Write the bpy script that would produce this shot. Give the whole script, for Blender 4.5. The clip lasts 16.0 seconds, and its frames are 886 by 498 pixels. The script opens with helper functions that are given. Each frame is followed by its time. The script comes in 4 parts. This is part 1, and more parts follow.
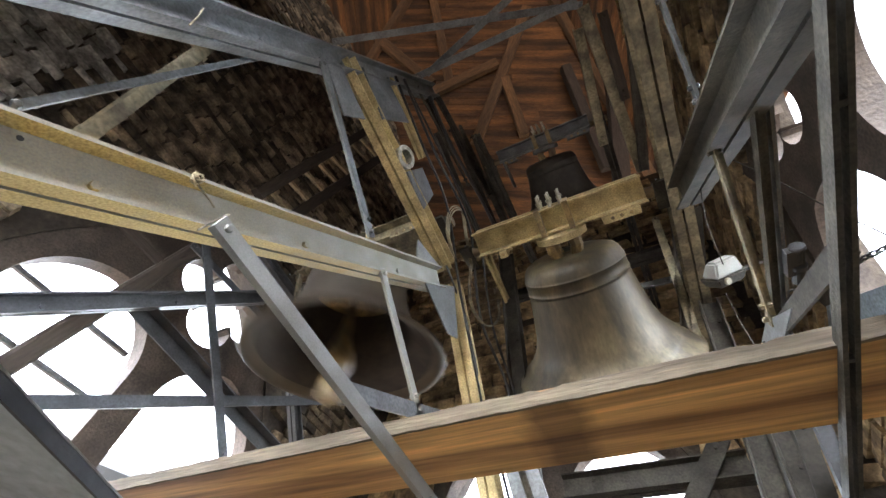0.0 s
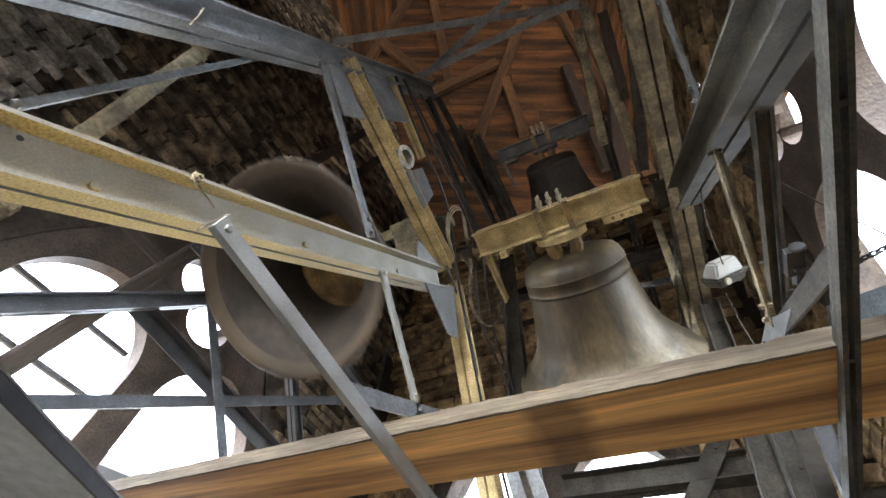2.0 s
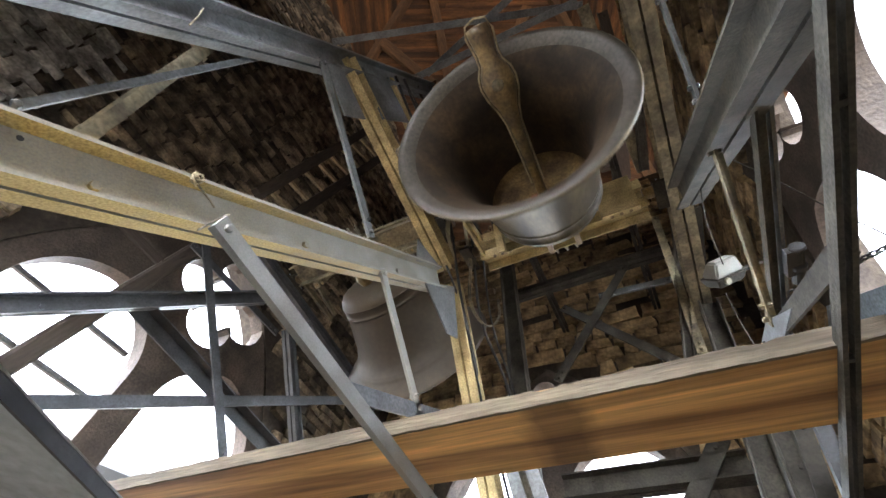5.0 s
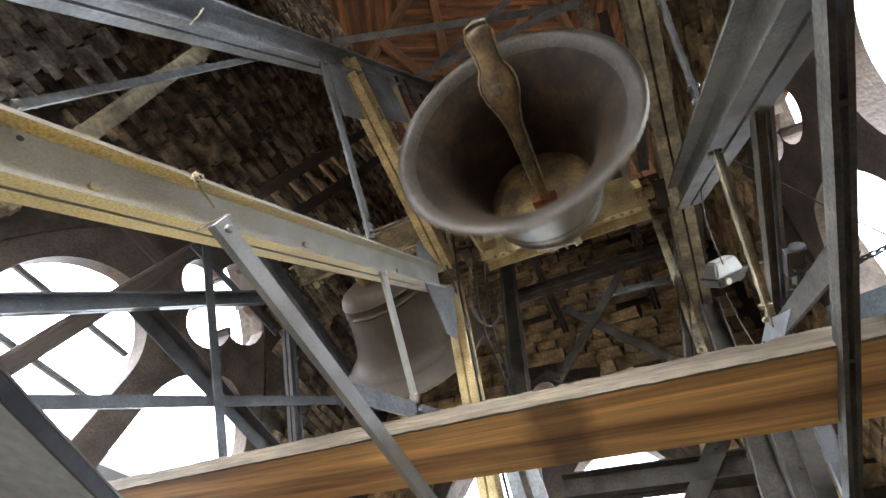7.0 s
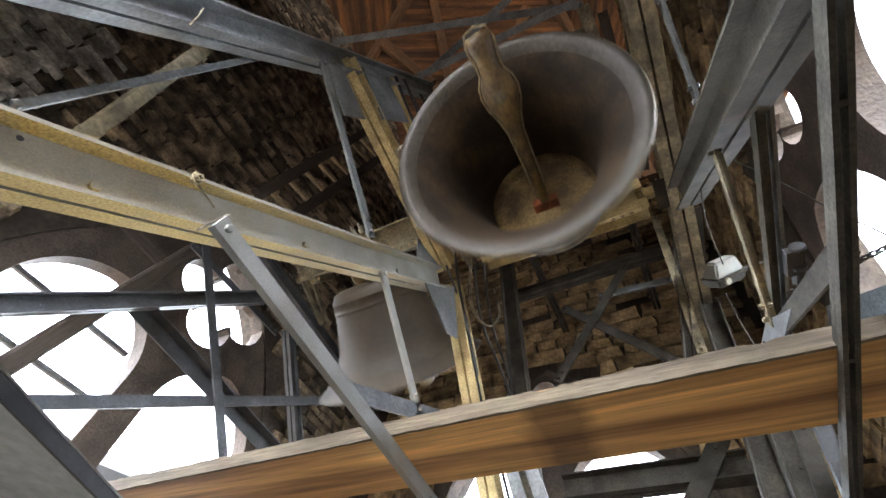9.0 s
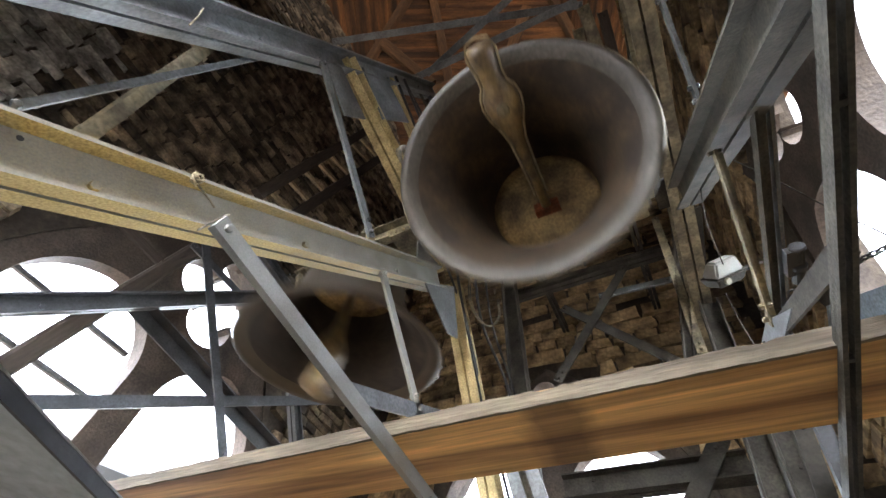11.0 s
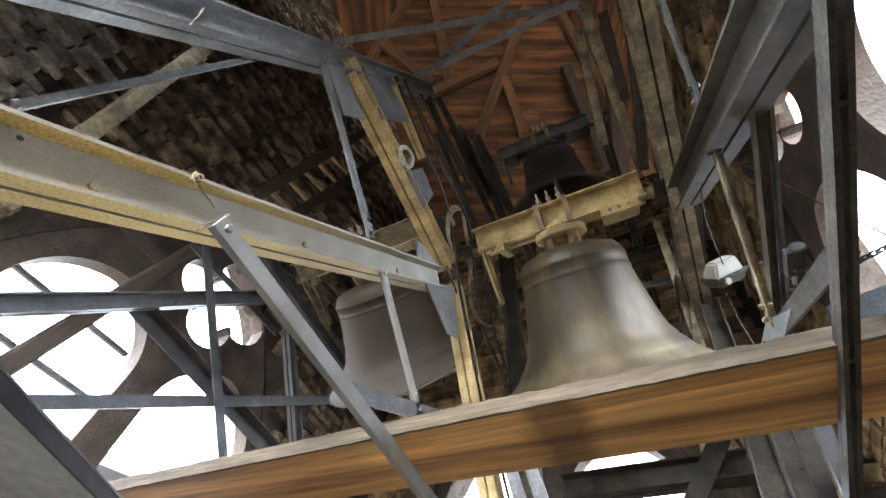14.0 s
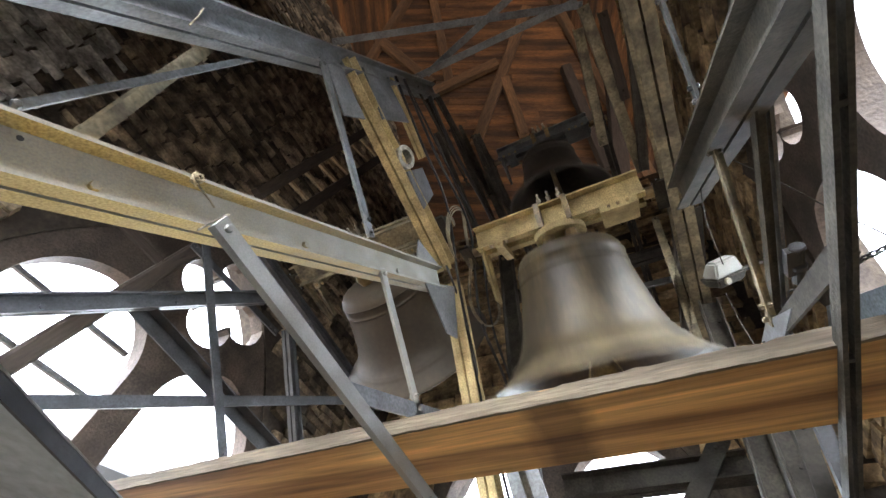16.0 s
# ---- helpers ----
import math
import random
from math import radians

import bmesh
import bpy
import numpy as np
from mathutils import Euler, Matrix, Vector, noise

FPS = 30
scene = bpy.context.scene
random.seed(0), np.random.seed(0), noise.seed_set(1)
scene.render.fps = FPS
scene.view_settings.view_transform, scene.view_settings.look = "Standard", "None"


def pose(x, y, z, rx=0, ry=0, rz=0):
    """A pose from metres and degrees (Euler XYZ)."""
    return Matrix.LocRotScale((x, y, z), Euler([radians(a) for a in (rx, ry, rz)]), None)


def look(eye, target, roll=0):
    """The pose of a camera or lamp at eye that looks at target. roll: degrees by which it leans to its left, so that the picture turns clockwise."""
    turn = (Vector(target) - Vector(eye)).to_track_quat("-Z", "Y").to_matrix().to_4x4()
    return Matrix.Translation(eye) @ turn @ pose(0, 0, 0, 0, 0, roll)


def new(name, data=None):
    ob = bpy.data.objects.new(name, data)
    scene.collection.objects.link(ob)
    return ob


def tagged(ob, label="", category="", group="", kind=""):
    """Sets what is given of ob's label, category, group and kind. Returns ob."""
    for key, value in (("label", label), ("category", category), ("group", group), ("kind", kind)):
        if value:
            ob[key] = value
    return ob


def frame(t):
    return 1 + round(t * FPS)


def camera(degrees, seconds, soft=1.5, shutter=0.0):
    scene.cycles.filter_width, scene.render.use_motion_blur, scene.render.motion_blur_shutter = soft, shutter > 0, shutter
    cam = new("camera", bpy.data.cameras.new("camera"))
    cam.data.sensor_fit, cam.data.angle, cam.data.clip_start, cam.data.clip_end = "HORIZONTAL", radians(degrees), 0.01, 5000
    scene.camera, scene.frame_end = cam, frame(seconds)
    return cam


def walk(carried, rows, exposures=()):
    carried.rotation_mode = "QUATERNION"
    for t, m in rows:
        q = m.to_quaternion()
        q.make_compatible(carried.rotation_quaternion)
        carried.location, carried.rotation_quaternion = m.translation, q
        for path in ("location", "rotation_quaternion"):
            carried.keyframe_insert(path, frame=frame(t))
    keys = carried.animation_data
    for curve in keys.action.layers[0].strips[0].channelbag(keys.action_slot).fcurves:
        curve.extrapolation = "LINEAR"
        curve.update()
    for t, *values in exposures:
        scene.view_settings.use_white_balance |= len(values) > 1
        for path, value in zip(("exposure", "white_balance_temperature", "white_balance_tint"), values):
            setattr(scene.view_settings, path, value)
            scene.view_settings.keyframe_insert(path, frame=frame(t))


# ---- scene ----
# Bell chamber of a stone tower: the tower's middle, half its inner width, and the wall
MID, HALF, DEEP, WALL = (-1.0, 1.15), 2.2, 2.65, 0.30
WALL_TOP, WEST_TOP = 8.0, 10.4
cam = camera(92.39, 16.0, soft=1.5, shutter=0.5)
EYE = pose(0, 0, 1.40, 145.167, -5.987, 26.772)
walk(cam, [(0.0, EYE), (16.0, EYE)], exposures=((0.0, 5.66), (16.0, 5.66)))

# ---- light: bright overcast day outside, entering by the tracery windows ----
world = bpy.data.worlds.new("overcast_sky")
scene.world = world
world.use_nodes = True
wn = world.node_tree.nodes
sky = wn.new("ShaderNodeTexSky")
sky.sky_type, sky.sun_disc = "NISHITA", False
sky.sun_elevation, sky.sun_rotation = radians(56), radians(168)
sky.dust_density, sky.air_density = 3.0, 1.0
pale = wn.new("ShaderNodeHueSaturation")
pale.inputs["Saturation"].default_value = 0.45
world.node_tree.links.new(sky.outputs[0], pale.inputs["Color"])
world.node_tree.links.new(pale.outputs[0], wn["Background"].inputs[0])
wn["Background"].inputs[1].default_value = 0.15
sun = new("sun", bpy.data.lights.new("sun", "SUN"))
sun.data.energy, sun.data.angle, sun.data.color = 0.45, radians(20), (1.0, 0.95, 0.88)
sun.matrix_world = look((2.3, -11.0, 16.6), (0, 0, 0))


# ---- materials ----
def material(name, colour, rough=0.7, metal=0.0, scale=6.0, amount=0.35, stain=None, bump=0.15, fine=60.0, streak=None, per_object=0.0, grain=0.7):
    """A surface with grain and stains at two scales; streak stretches the grain along one axis."""
    m = bpy.data.materials.new(name)
    m.use_nodes = True
    n, l = m.node_tree.nodes, m.node_tree.links
    b = n["Principled BSDF"]
    b.inputs["Roughness"].default_value, b.inputs["Metallic"].default_value = rough, metal
    co = n.new("ShaderNodeTexCoord")
    src = co.outputs["Object"]
    if streak:
        mp = n.new("ShaderNodeMapping")
        mp.inputs["Scale"].default_value = streak
        l.new(src, mp.inputs[0])
        src = mp.outputs[0]
    big, small = n.new("ShaderNodeTexNoise"), n.new("ShaderNodeTexNoise")
    big.inputs["Scale"].default_value, big.inputs["Detail"].default_value = scale, 6
    small.inputs["Scale"].default_value, small.inputs["Detail"].default_value = fine, 4
    l.new(src, big.inputs[0]), l.new(src, small.inputs[0])
    ramp = n.new("ShaderNodeValToRGB")
    ramp.color_ramp.elements[0].position, ramp.color_ramp.elements[1].position = 0.38, 0.68
    dark = stain or tuple(c * (1 - amount) for c in colour)
    ramp.color_ramp.elements[0].color, ramp.color_ramp.elements[1].color = (*dark, 1), (*colour, 1)
    l.new(big.outputs[0], ramp.inputs[0])
    mix = n.new("ShaderNodeMix")
    mix.data_type, mix.blend_type = "RGBA", "MULTIPLY"
    mix.inputs[0].default_value = grain
    gr = n.new("ShaderNodeMapRange")
    gr.inputs[1].default_value, gr.inputs[2].default_value = 0.30, 0.70
    gr.inputs[3].default_value, gr.inputs[4].default_value = 0.45, 1.35
    l.new(small.outputs[0], gr.inputs[0])
    l.new(ramp.outputs[0], mix.inputs[6]), l.new(gr.outputs[0], mix.inputs[7])
    out = mix.outputs[2]
    if per_object:
        info, hsv = n.new("ShaderNodeObjectInfo"), n.new("ShaderNodeHueSaturation")
        rng = n.new("ShaderNodeMapRange")
        rng.inputs[3].default_value, rng.inputs[4].default_value = 1 - per_object, 1 + per_object
        l.new(info.outputs["Random"], rng.inputs[0]), l.new(rng.outputs[0], hsv.inputs["Value"])
        l.new(out, hsv.inputs["Color"])
        out = hsv.outputs[0]
    l.new(out, b.inputs["Base Color"])
    bp = n.new("ShaderNodeBump")
    bp.inputs["Strength"].default_value, bp.inputs["Distance"].default_value = bump, 0.01
    l.new(small.outputs[0], bp.inputs["Height"]), l.new(bp.outputs[0], b.inputs["Normal"])
    return m


def island_varied(src):
    """The same stone, varied from block to block where the blocks share one mesh."""
    m = src.copy()
    m.name = src.name + "_joined"
    n, l = m.node_tree.nodes, m.node_tree.links
    rng = next(x for x in n if x.type == "MAP_RANGE" and x.inputs[0].links and x.inputs[0].links[0].from_node.type == "OBJECT_INFO")
    geo = n.new("ShaderNodeNewGeometry")
    l.new(geo.outputs["Random Per Island"], rng.inputs[0])
    return m


STEEL = material("grey_painted_steel", (0.165, 0.175, 0.185), 0.5, 0.0, 7, stain=(0.085, 0.088, 0.09), bump=0.12, fine=90)
STRUT = material("dust_greyed_steel", (0.31, 0.315, 0.30), 0.65, 0.0, 5, stain=(0.22, 0.215, 0.195), bump=0.10, fine=200, grain=0.25)
ROPE = material("pale_rope", (0.50, 0.42, 0.27), 0.9, 0, 20, bump=0.4)
RUNG = material("pale_rung_wood", (0.42, 0.33, 0.20), 0.8, 0, 9, bump=0.3)
DUSTY = material("dusty_ochre_steel", (0.36, 0.31, 0.20), 0.8, 0.0, 7, stain=(0.12, 0.105, 0.075), bump=0.2)
def worn_paint(name):
    """Grey paint under a film of ochre dust that is thick at the foot of a member and thins out along it."""
    m = STRUT.copy()
    m.name = name
    n, l = m.node_tree.nodes, m.node_tree.links
    b = n["Principled BSDF"]
    grey = b.inputs["Base Color"].links[0].from_socket
    co = next(x for x in n if x.type == "TEX_COORD")
    sep, noise_, add, rng, mix = n.new("ShaderNodeSeparateXYZ"), n.new("ShaderNodeTexNoise"), n.new("ShaderNodeMath"), n.new("ShaderNodeMapRange"), n.new("ShaderNodeMix")
    l.new(co.outputs["Object"], sep.inputs[0]), l.new(co.outputs["Object"], noise_.inputs[0])
    noise_.inputs["Scale"].default_value, noise_.inputs["Detail"].default_value = 22, 8
    add.operation = "MULTIPLY_ADD"
    add.inputs[1].default_value = -1.1
    l.new(noise_.outputs[0], add.inputs[0]), l.new(sep.outputs[2], add.inputs[2])
    rng.inputs[1].default_value, rng.inputs[2].default_value = -0.30, 1.30
    rng.inputs[3].default_value, rng.inputs[4].default_value = 0.85, 0.0
    l.new(add.outputs[0], rng.inputs[0])
    # flanges hold more dust than the upright web
    face, up, hold, both = n.new("ShaderNodeSeparateXYZ"), n.new("ShaderNodeMath"), n.new("ShaderNodeMapRange"), n.new("ShaderNodeMath")
    up.operation, both.operation = "ABSOLUTE", "MULTIPLY"
    l.new(co.outputs["Normal"], face.inputs[0]), l.new(face.outputs[1], up.inputs[0]), l.new(up.outputs[0], hold.inputs[0])
    hold.inputs[3].default_value, hold.inputs[4].default_value = 0.24, 1.15
    l.new(rng.outputs[0], both.inputs[0]), l.new(hold.outputs[0], both.inputs[1])
    mix.data_type = "RGBA"
    speck, shade = n.new("ShaderNodeTexNoise"), n.new("ShaderNodeValToRGB")
    speck.inputs["Scale"].default_value, speck.inputs["Detail"].default_value = 170, 6
    shade.color_ramp.elements[0].position, shade.color_ramp.elements[1].position = 0.36, 0.66
    shade.color_ramp.elements[0].color, shade.color_ramp.elements[1].color = (0.30, 0.215, 0.085, 1), (0.52, 0.385, 0.155, 1)
    l.new(co.outputs["Object"], speck.inputs[0]), l.new(speck.outputs[0], shade.inputs[0]), l.new(shade.outputs[0], mix.inputs[7])
    b.inputs["Roughness"].default_value, b.inputs["Specular IOR Level"].default_value = 0.9, 0.12
    l.new(both.outputs[0], mix.inputs[0]), l.new(grey, mix.inputs[6]), l.new(mix.outputs[2], b.inputs["Base Color"])
    return m


WORN = worn_paint("grey_steel_with_ochre_dust")
# Darker grey steel: dim light deep in the frame is put into its colour.
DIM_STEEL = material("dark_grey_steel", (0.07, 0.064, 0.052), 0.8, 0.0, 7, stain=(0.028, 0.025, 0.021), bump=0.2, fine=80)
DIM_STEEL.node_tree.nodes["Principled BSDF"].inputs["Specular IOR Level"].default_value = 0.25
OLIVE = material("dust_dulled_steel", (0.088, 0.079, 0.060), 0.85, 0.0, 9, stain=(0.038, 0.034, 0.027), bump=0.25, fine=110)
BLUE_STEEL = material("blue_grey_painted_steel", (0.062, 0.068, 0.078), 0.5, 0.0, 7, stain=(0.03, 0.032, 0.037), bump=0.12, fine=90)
LIGHT_STEEL = material("light_grey_steel", (0.46, 0.52, 0.54), 0.55, 0.0, 6, stain=(0.36, 0.41, 0.43), bump=0.1, grain=0.4)
OCHRE = material("ochre_dust_on_steel", (0.70, 0.57, 0.30), 0.85, 0.0, 6, stain=(0.34, 0.27, 0.14), bump=0.25, fine=120)
# Black rubber; also stands for shade on a post, a guard edge, a hole.
DARK = material("black_rubber", (0.02, 0.02, 0.022), 0.6)
RAFTER = material("brown_rafter_wood", (0.22, 0.115, 0.05), 0.85, 0, 4, stain=(0.09, 0.05, 0.025), bump=0.5, streak=(1, 1, 0.12))
TIMBER = material("old_oak", (0.05, 0.035, 0.025), 0.85, 0, 4, bump=0.5, streak=(1, 1, 0.12))
PLANK = material("orange_pine", (0.86, 0.51, 0.19), 0.6, 0, 3.2, stain=(0.26, 0.125, 0.045), bump=0.2, fine=30, streak=(0.10, 2.4, 2.4))
WEATHERED = material("weathered_wood", (0.19, 0.152, 0.105), 0.9, 0, 9, stain=(0.085, 0.066, 0.045), bump=0.5, streak=(0.15, 2, 2))
def dark_banded(src):
    """Pine with a dark, ragged-edged band right across the plank."""
    m = src.copy()
    m.name = "stained_pine"
    n, l = m.node_tree.nodes, m.node_tree.links
    b = n["Principled BSDF"]
    wood = b.inputs["Base Color"].links[0].from_socket
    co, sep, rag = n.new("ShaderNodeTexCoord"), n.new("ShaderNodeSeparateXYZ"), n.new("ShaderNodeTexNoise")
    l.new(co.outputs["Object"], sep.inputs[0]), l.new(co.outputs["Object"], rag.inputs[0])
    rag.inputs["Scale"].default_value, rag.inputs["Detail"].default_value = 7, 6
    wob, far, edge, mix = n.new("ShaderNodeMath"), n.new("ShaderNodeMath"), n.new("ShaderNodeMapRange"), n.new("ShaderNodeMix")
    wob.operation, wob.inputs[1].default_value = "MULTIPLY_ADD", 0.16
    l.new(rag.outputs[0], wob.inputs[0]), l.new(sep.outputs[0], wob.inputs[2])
    far.operation, far.inputs[1].default_value = "SUBTRACT", BAND_AT
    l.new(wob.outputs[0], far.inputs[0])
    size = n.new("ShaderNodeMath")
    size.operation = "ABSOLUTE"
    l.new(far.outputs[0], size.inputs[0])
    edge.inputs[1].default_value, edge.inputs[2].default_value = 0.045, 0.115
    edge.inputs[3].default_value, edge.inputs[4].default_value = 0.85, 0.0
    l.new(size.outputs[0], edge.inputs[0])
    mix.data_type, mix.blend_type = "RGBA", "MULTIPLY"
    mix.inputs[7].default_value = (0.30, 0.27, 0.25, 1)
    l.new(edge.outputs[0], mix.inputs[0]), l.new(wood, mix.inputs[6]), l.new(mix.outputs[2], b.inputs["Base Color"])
    return m


BAND_AT = 0.70
BANDED_PINE = dark_banded(PLANK)
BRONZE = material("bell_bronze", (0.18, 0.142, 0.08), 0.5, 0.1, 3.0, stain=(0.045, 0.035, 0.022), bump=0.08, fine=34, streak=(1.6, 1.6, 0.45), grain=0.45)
BROWN_BRONZE = material("brown_bell_bronze", (0.072, 0.054, 0.034), 0.6, 0.1, 1.6, stain=(0.038, 0.03, 0.022), bump=0.05, fine=30, grain=0.25)
# The small bell's bronze, darkened inside and out for the roof's shade.
SHADE_BRONZE = material("sooty_bell_bronze", (0.05, 0.041, 0.03), 0.55, 0.2, 3, stain=(0.024, 0.02, 0.016), bump=0.06, fine=25)
LIP = material("grey_bell_lip", (0.082, 0.072, 0.060), 0.55, 0.1, 5, stain=(0.045, 0.037, 0.028), bump=0.06)
# Tan head inside the bells, lightened for the light it faces.
HEAD_IN = material("dusty_bell_head", (0.36, 0.25, 0.11), 0.8, 0.0, 6, stain=(0.12, 0.082, 0.045))
# Brown insides, darkened for the shade within the bells.
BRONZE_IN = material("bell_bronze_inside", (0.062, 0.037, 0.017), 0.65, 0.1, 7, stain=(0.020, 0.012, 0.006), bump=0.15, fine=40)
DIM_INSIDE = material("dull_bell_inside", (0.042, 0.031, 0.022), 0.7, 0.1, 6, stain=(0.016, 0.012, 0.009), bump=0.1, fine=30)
IRON = material("clapper_iron", (0.32, 0.23, 0.10), 0.42, 0.0, 9, stain=(0.14, 0.10, 0.06), bump=0.15)
STONE = material("wall_mortar", (0.07, 0.056, 0.043), 0.95, 0, 5, stain=(0.035, 0.028, 0.022), bump=0.8, fine=30)
RUBBLE = material("slate_rubble", (0.27, 0.215, 0.15), 0.95, 0, 6, stain=(0.045, 0.036, 0.026), bump=0.7, fine=45, per_object=0.75)
TRACERY = material("sandstone", (0.105, 0.082, 0.068), 0.9, 0, 4, stain=(0.045, 0.036, 0.031), bump=0.4)
BOARD = material("roof_boards", (0.185, 0.081, 0.026), 0.8, 0, 1.6, stain=(0.055, 0.025, 0.011), bump=0.35, fine=24, streak=(0.5, 3, 3), per_object=0.5)
PALE = material("cream_enamel", (0.46, 0.43, 0.34), 0.5, 0, 14, stain=(0.26, 0.235, 0.18))
RUBBLE_REST = island_varied(RUBBLE)
BOARDS = island_varied(BOARD)
OCHRE_STONE = material("ochre_field_stone", (0.46, 0.34, 0.19), 0.95, 0, 7, stain=(0.12, 0.085, 0.05), bump=0.9, fine=35, per_object=0.45)
OCHRE_REST = island_varied(OCHRE_STONE)
PALE_STONE = island_varied(material("limewashed_stone", (0.62, 0.60, 0.56), 0.95, 0, 8, stain=(0.16, 0.155, 0.14), bump=0.8, fine=40, per_object=0.35))
RUST = material("red_rust", (0.34, 0.10, 0.035), 0.85, 0, 12, stain=(0.12, 0.045, 0.02))
SLATE = material("blue_grey_slate", (0.009, 0.012, 0.015), 0.6, 0, 5, stain=(0.005, 0.0065, 0.008))
LEAD = material("blue_grey_metal", (0.30, 0.36, 0.42), 0.5, 0.3, 5)
# Floor out of view, its grey lightened to bounce light onto plank and bells.
FLOOR = material("floor_boards", (0.25, 0.215, 0.17), 0.85, 0, 4, bump=0.3, streak=(0.2, 2, 2))


# ---- mesh helpers ----
def part(name, bm, mat, parent=None, label="", smooth=False):
    """Links a bmesh as one mesh object, under a thing or a part."""
    me = bpy.data.meshes.new(name)
    bmesh.ops.recalc_face_normals(bm, faces=bm.faces)
    bm.to_mesh(me)
    bm.free()
    me.materials.append(mat)
    if smooth:
        me.shade_smooth()
    ob = new(name, me)
    if parent:
        ob.parent = parent
    return tagged(ob, label)


def box(bm, lo, hi, m=None):
    """An axis-parallel block, turned by m."""
    vs = [bm.verts.new((x, y, z)) for x in (lo[0], hi[0]) for y in (lo[1], hi[1]) for z in (lo[2], hi[2])]
    if m:
        for v in vs:
            v.co = m @ v.co
    for f in ((0, 1, 3, 2), (4, 6, 7, 5), (0, 4, 5, 1), (2, 3, 7, 6), (0, 2, 6, 4), (1, 5, 7, 3)):
        bm.faces.new([vs[i] for i in f])
    return vs


def lathe(bm, profile, steps=72, m=None):
    """A closed turned body about z from (radius, z) points."""
    rings = []
    for r, z in profile:
        ring = []
        for i in range(steps):
            a = 2 * math.pi * i / steps
            p = Vector((r * math.cos(a), r * math.sin(a), z))
            ring.append(bm.verts.new(m @ p if m else p))
        rings.append(ring)
    for a, b in zip(rings, rings[1:]):
        for i in range(steps):
            j = (i + 1) % steps
            bm.faces.new((a[i], a[j], b[j], b[i]))
    for ring in (rings[0], rings[-1]):
        bm.faces.new(ring)


def tube(bm, points, radius, sides=8):
    """A round bar or cable along points."""
    pts = [Vector(p) for p in points]
    rings = []
    for i, p in enumerate(pts):
        d = (pts[min(i + 1, len(pts) - 1)] - pts[max(i - 1, 0)]).normalized()
        u = d.cross(Vector((0.31, 0.17, 0.93))).normalized()
        v = d.cross(u)
        rings.append([bm.verts.new(p + radius * (math.cos(a) * u + math.sin(a) * v)) for a in (2 * math.pi * k / sides for k in range(sides))])
    for a, b in zip(rings, rings[1:]):
        for i in range(sides):
            j = (i + 1) % sides
            bm.faces.new((a[i], a[j], b[j], b[i]))
    bm.faces.new(rings[0]), bm.faces.new(rings[-1])


def along(p0, p1, side):
    """The pose of a member that runs from p0 (its z axis) towards p1, its x axis towards side."""
    z = (Vector(p1) - Vector(p0)).normalized()
    x = Vector(side)
    x = (x - x.dot(z) * z).normalized()
    y = z.cross(x)
    m = Matrix((x, y, z)).transposed().to_4x4()
    m.translation = Vector(p0)
    return m


def section(bm, outline, length, n=1):
    """Extrudes a closed 2D outline along z, with slight unevenness where n > 1."""
    rings = [[bm.verts.new((x, y, length * k / n)) for x, y in outline] for k in range(n + 1)]
    c = len(outline)
    for a, b in zip(rings, rings[1:]):
        for i in range(c):
            j = (i + 1) % c
            bm.faces.new((a[i], a[j], b[j], b[i]))
    bm.faces.new(rings[0]), bm.faces.new(rings[-1])


def channel(w, h, t, s):
    """Outline of one channel, its back at x = 0 and its flanges towards s."""
    return [(0, -h / 2), (s * w, -h / 2), (s * w, -h / 2 + t), (s * t, -h / 2 + t * 1.6), (s * t, h / 2 - t * 1.6), (s * w, h / 2 - t), (s * w, h / 2), (0, h / 2)]


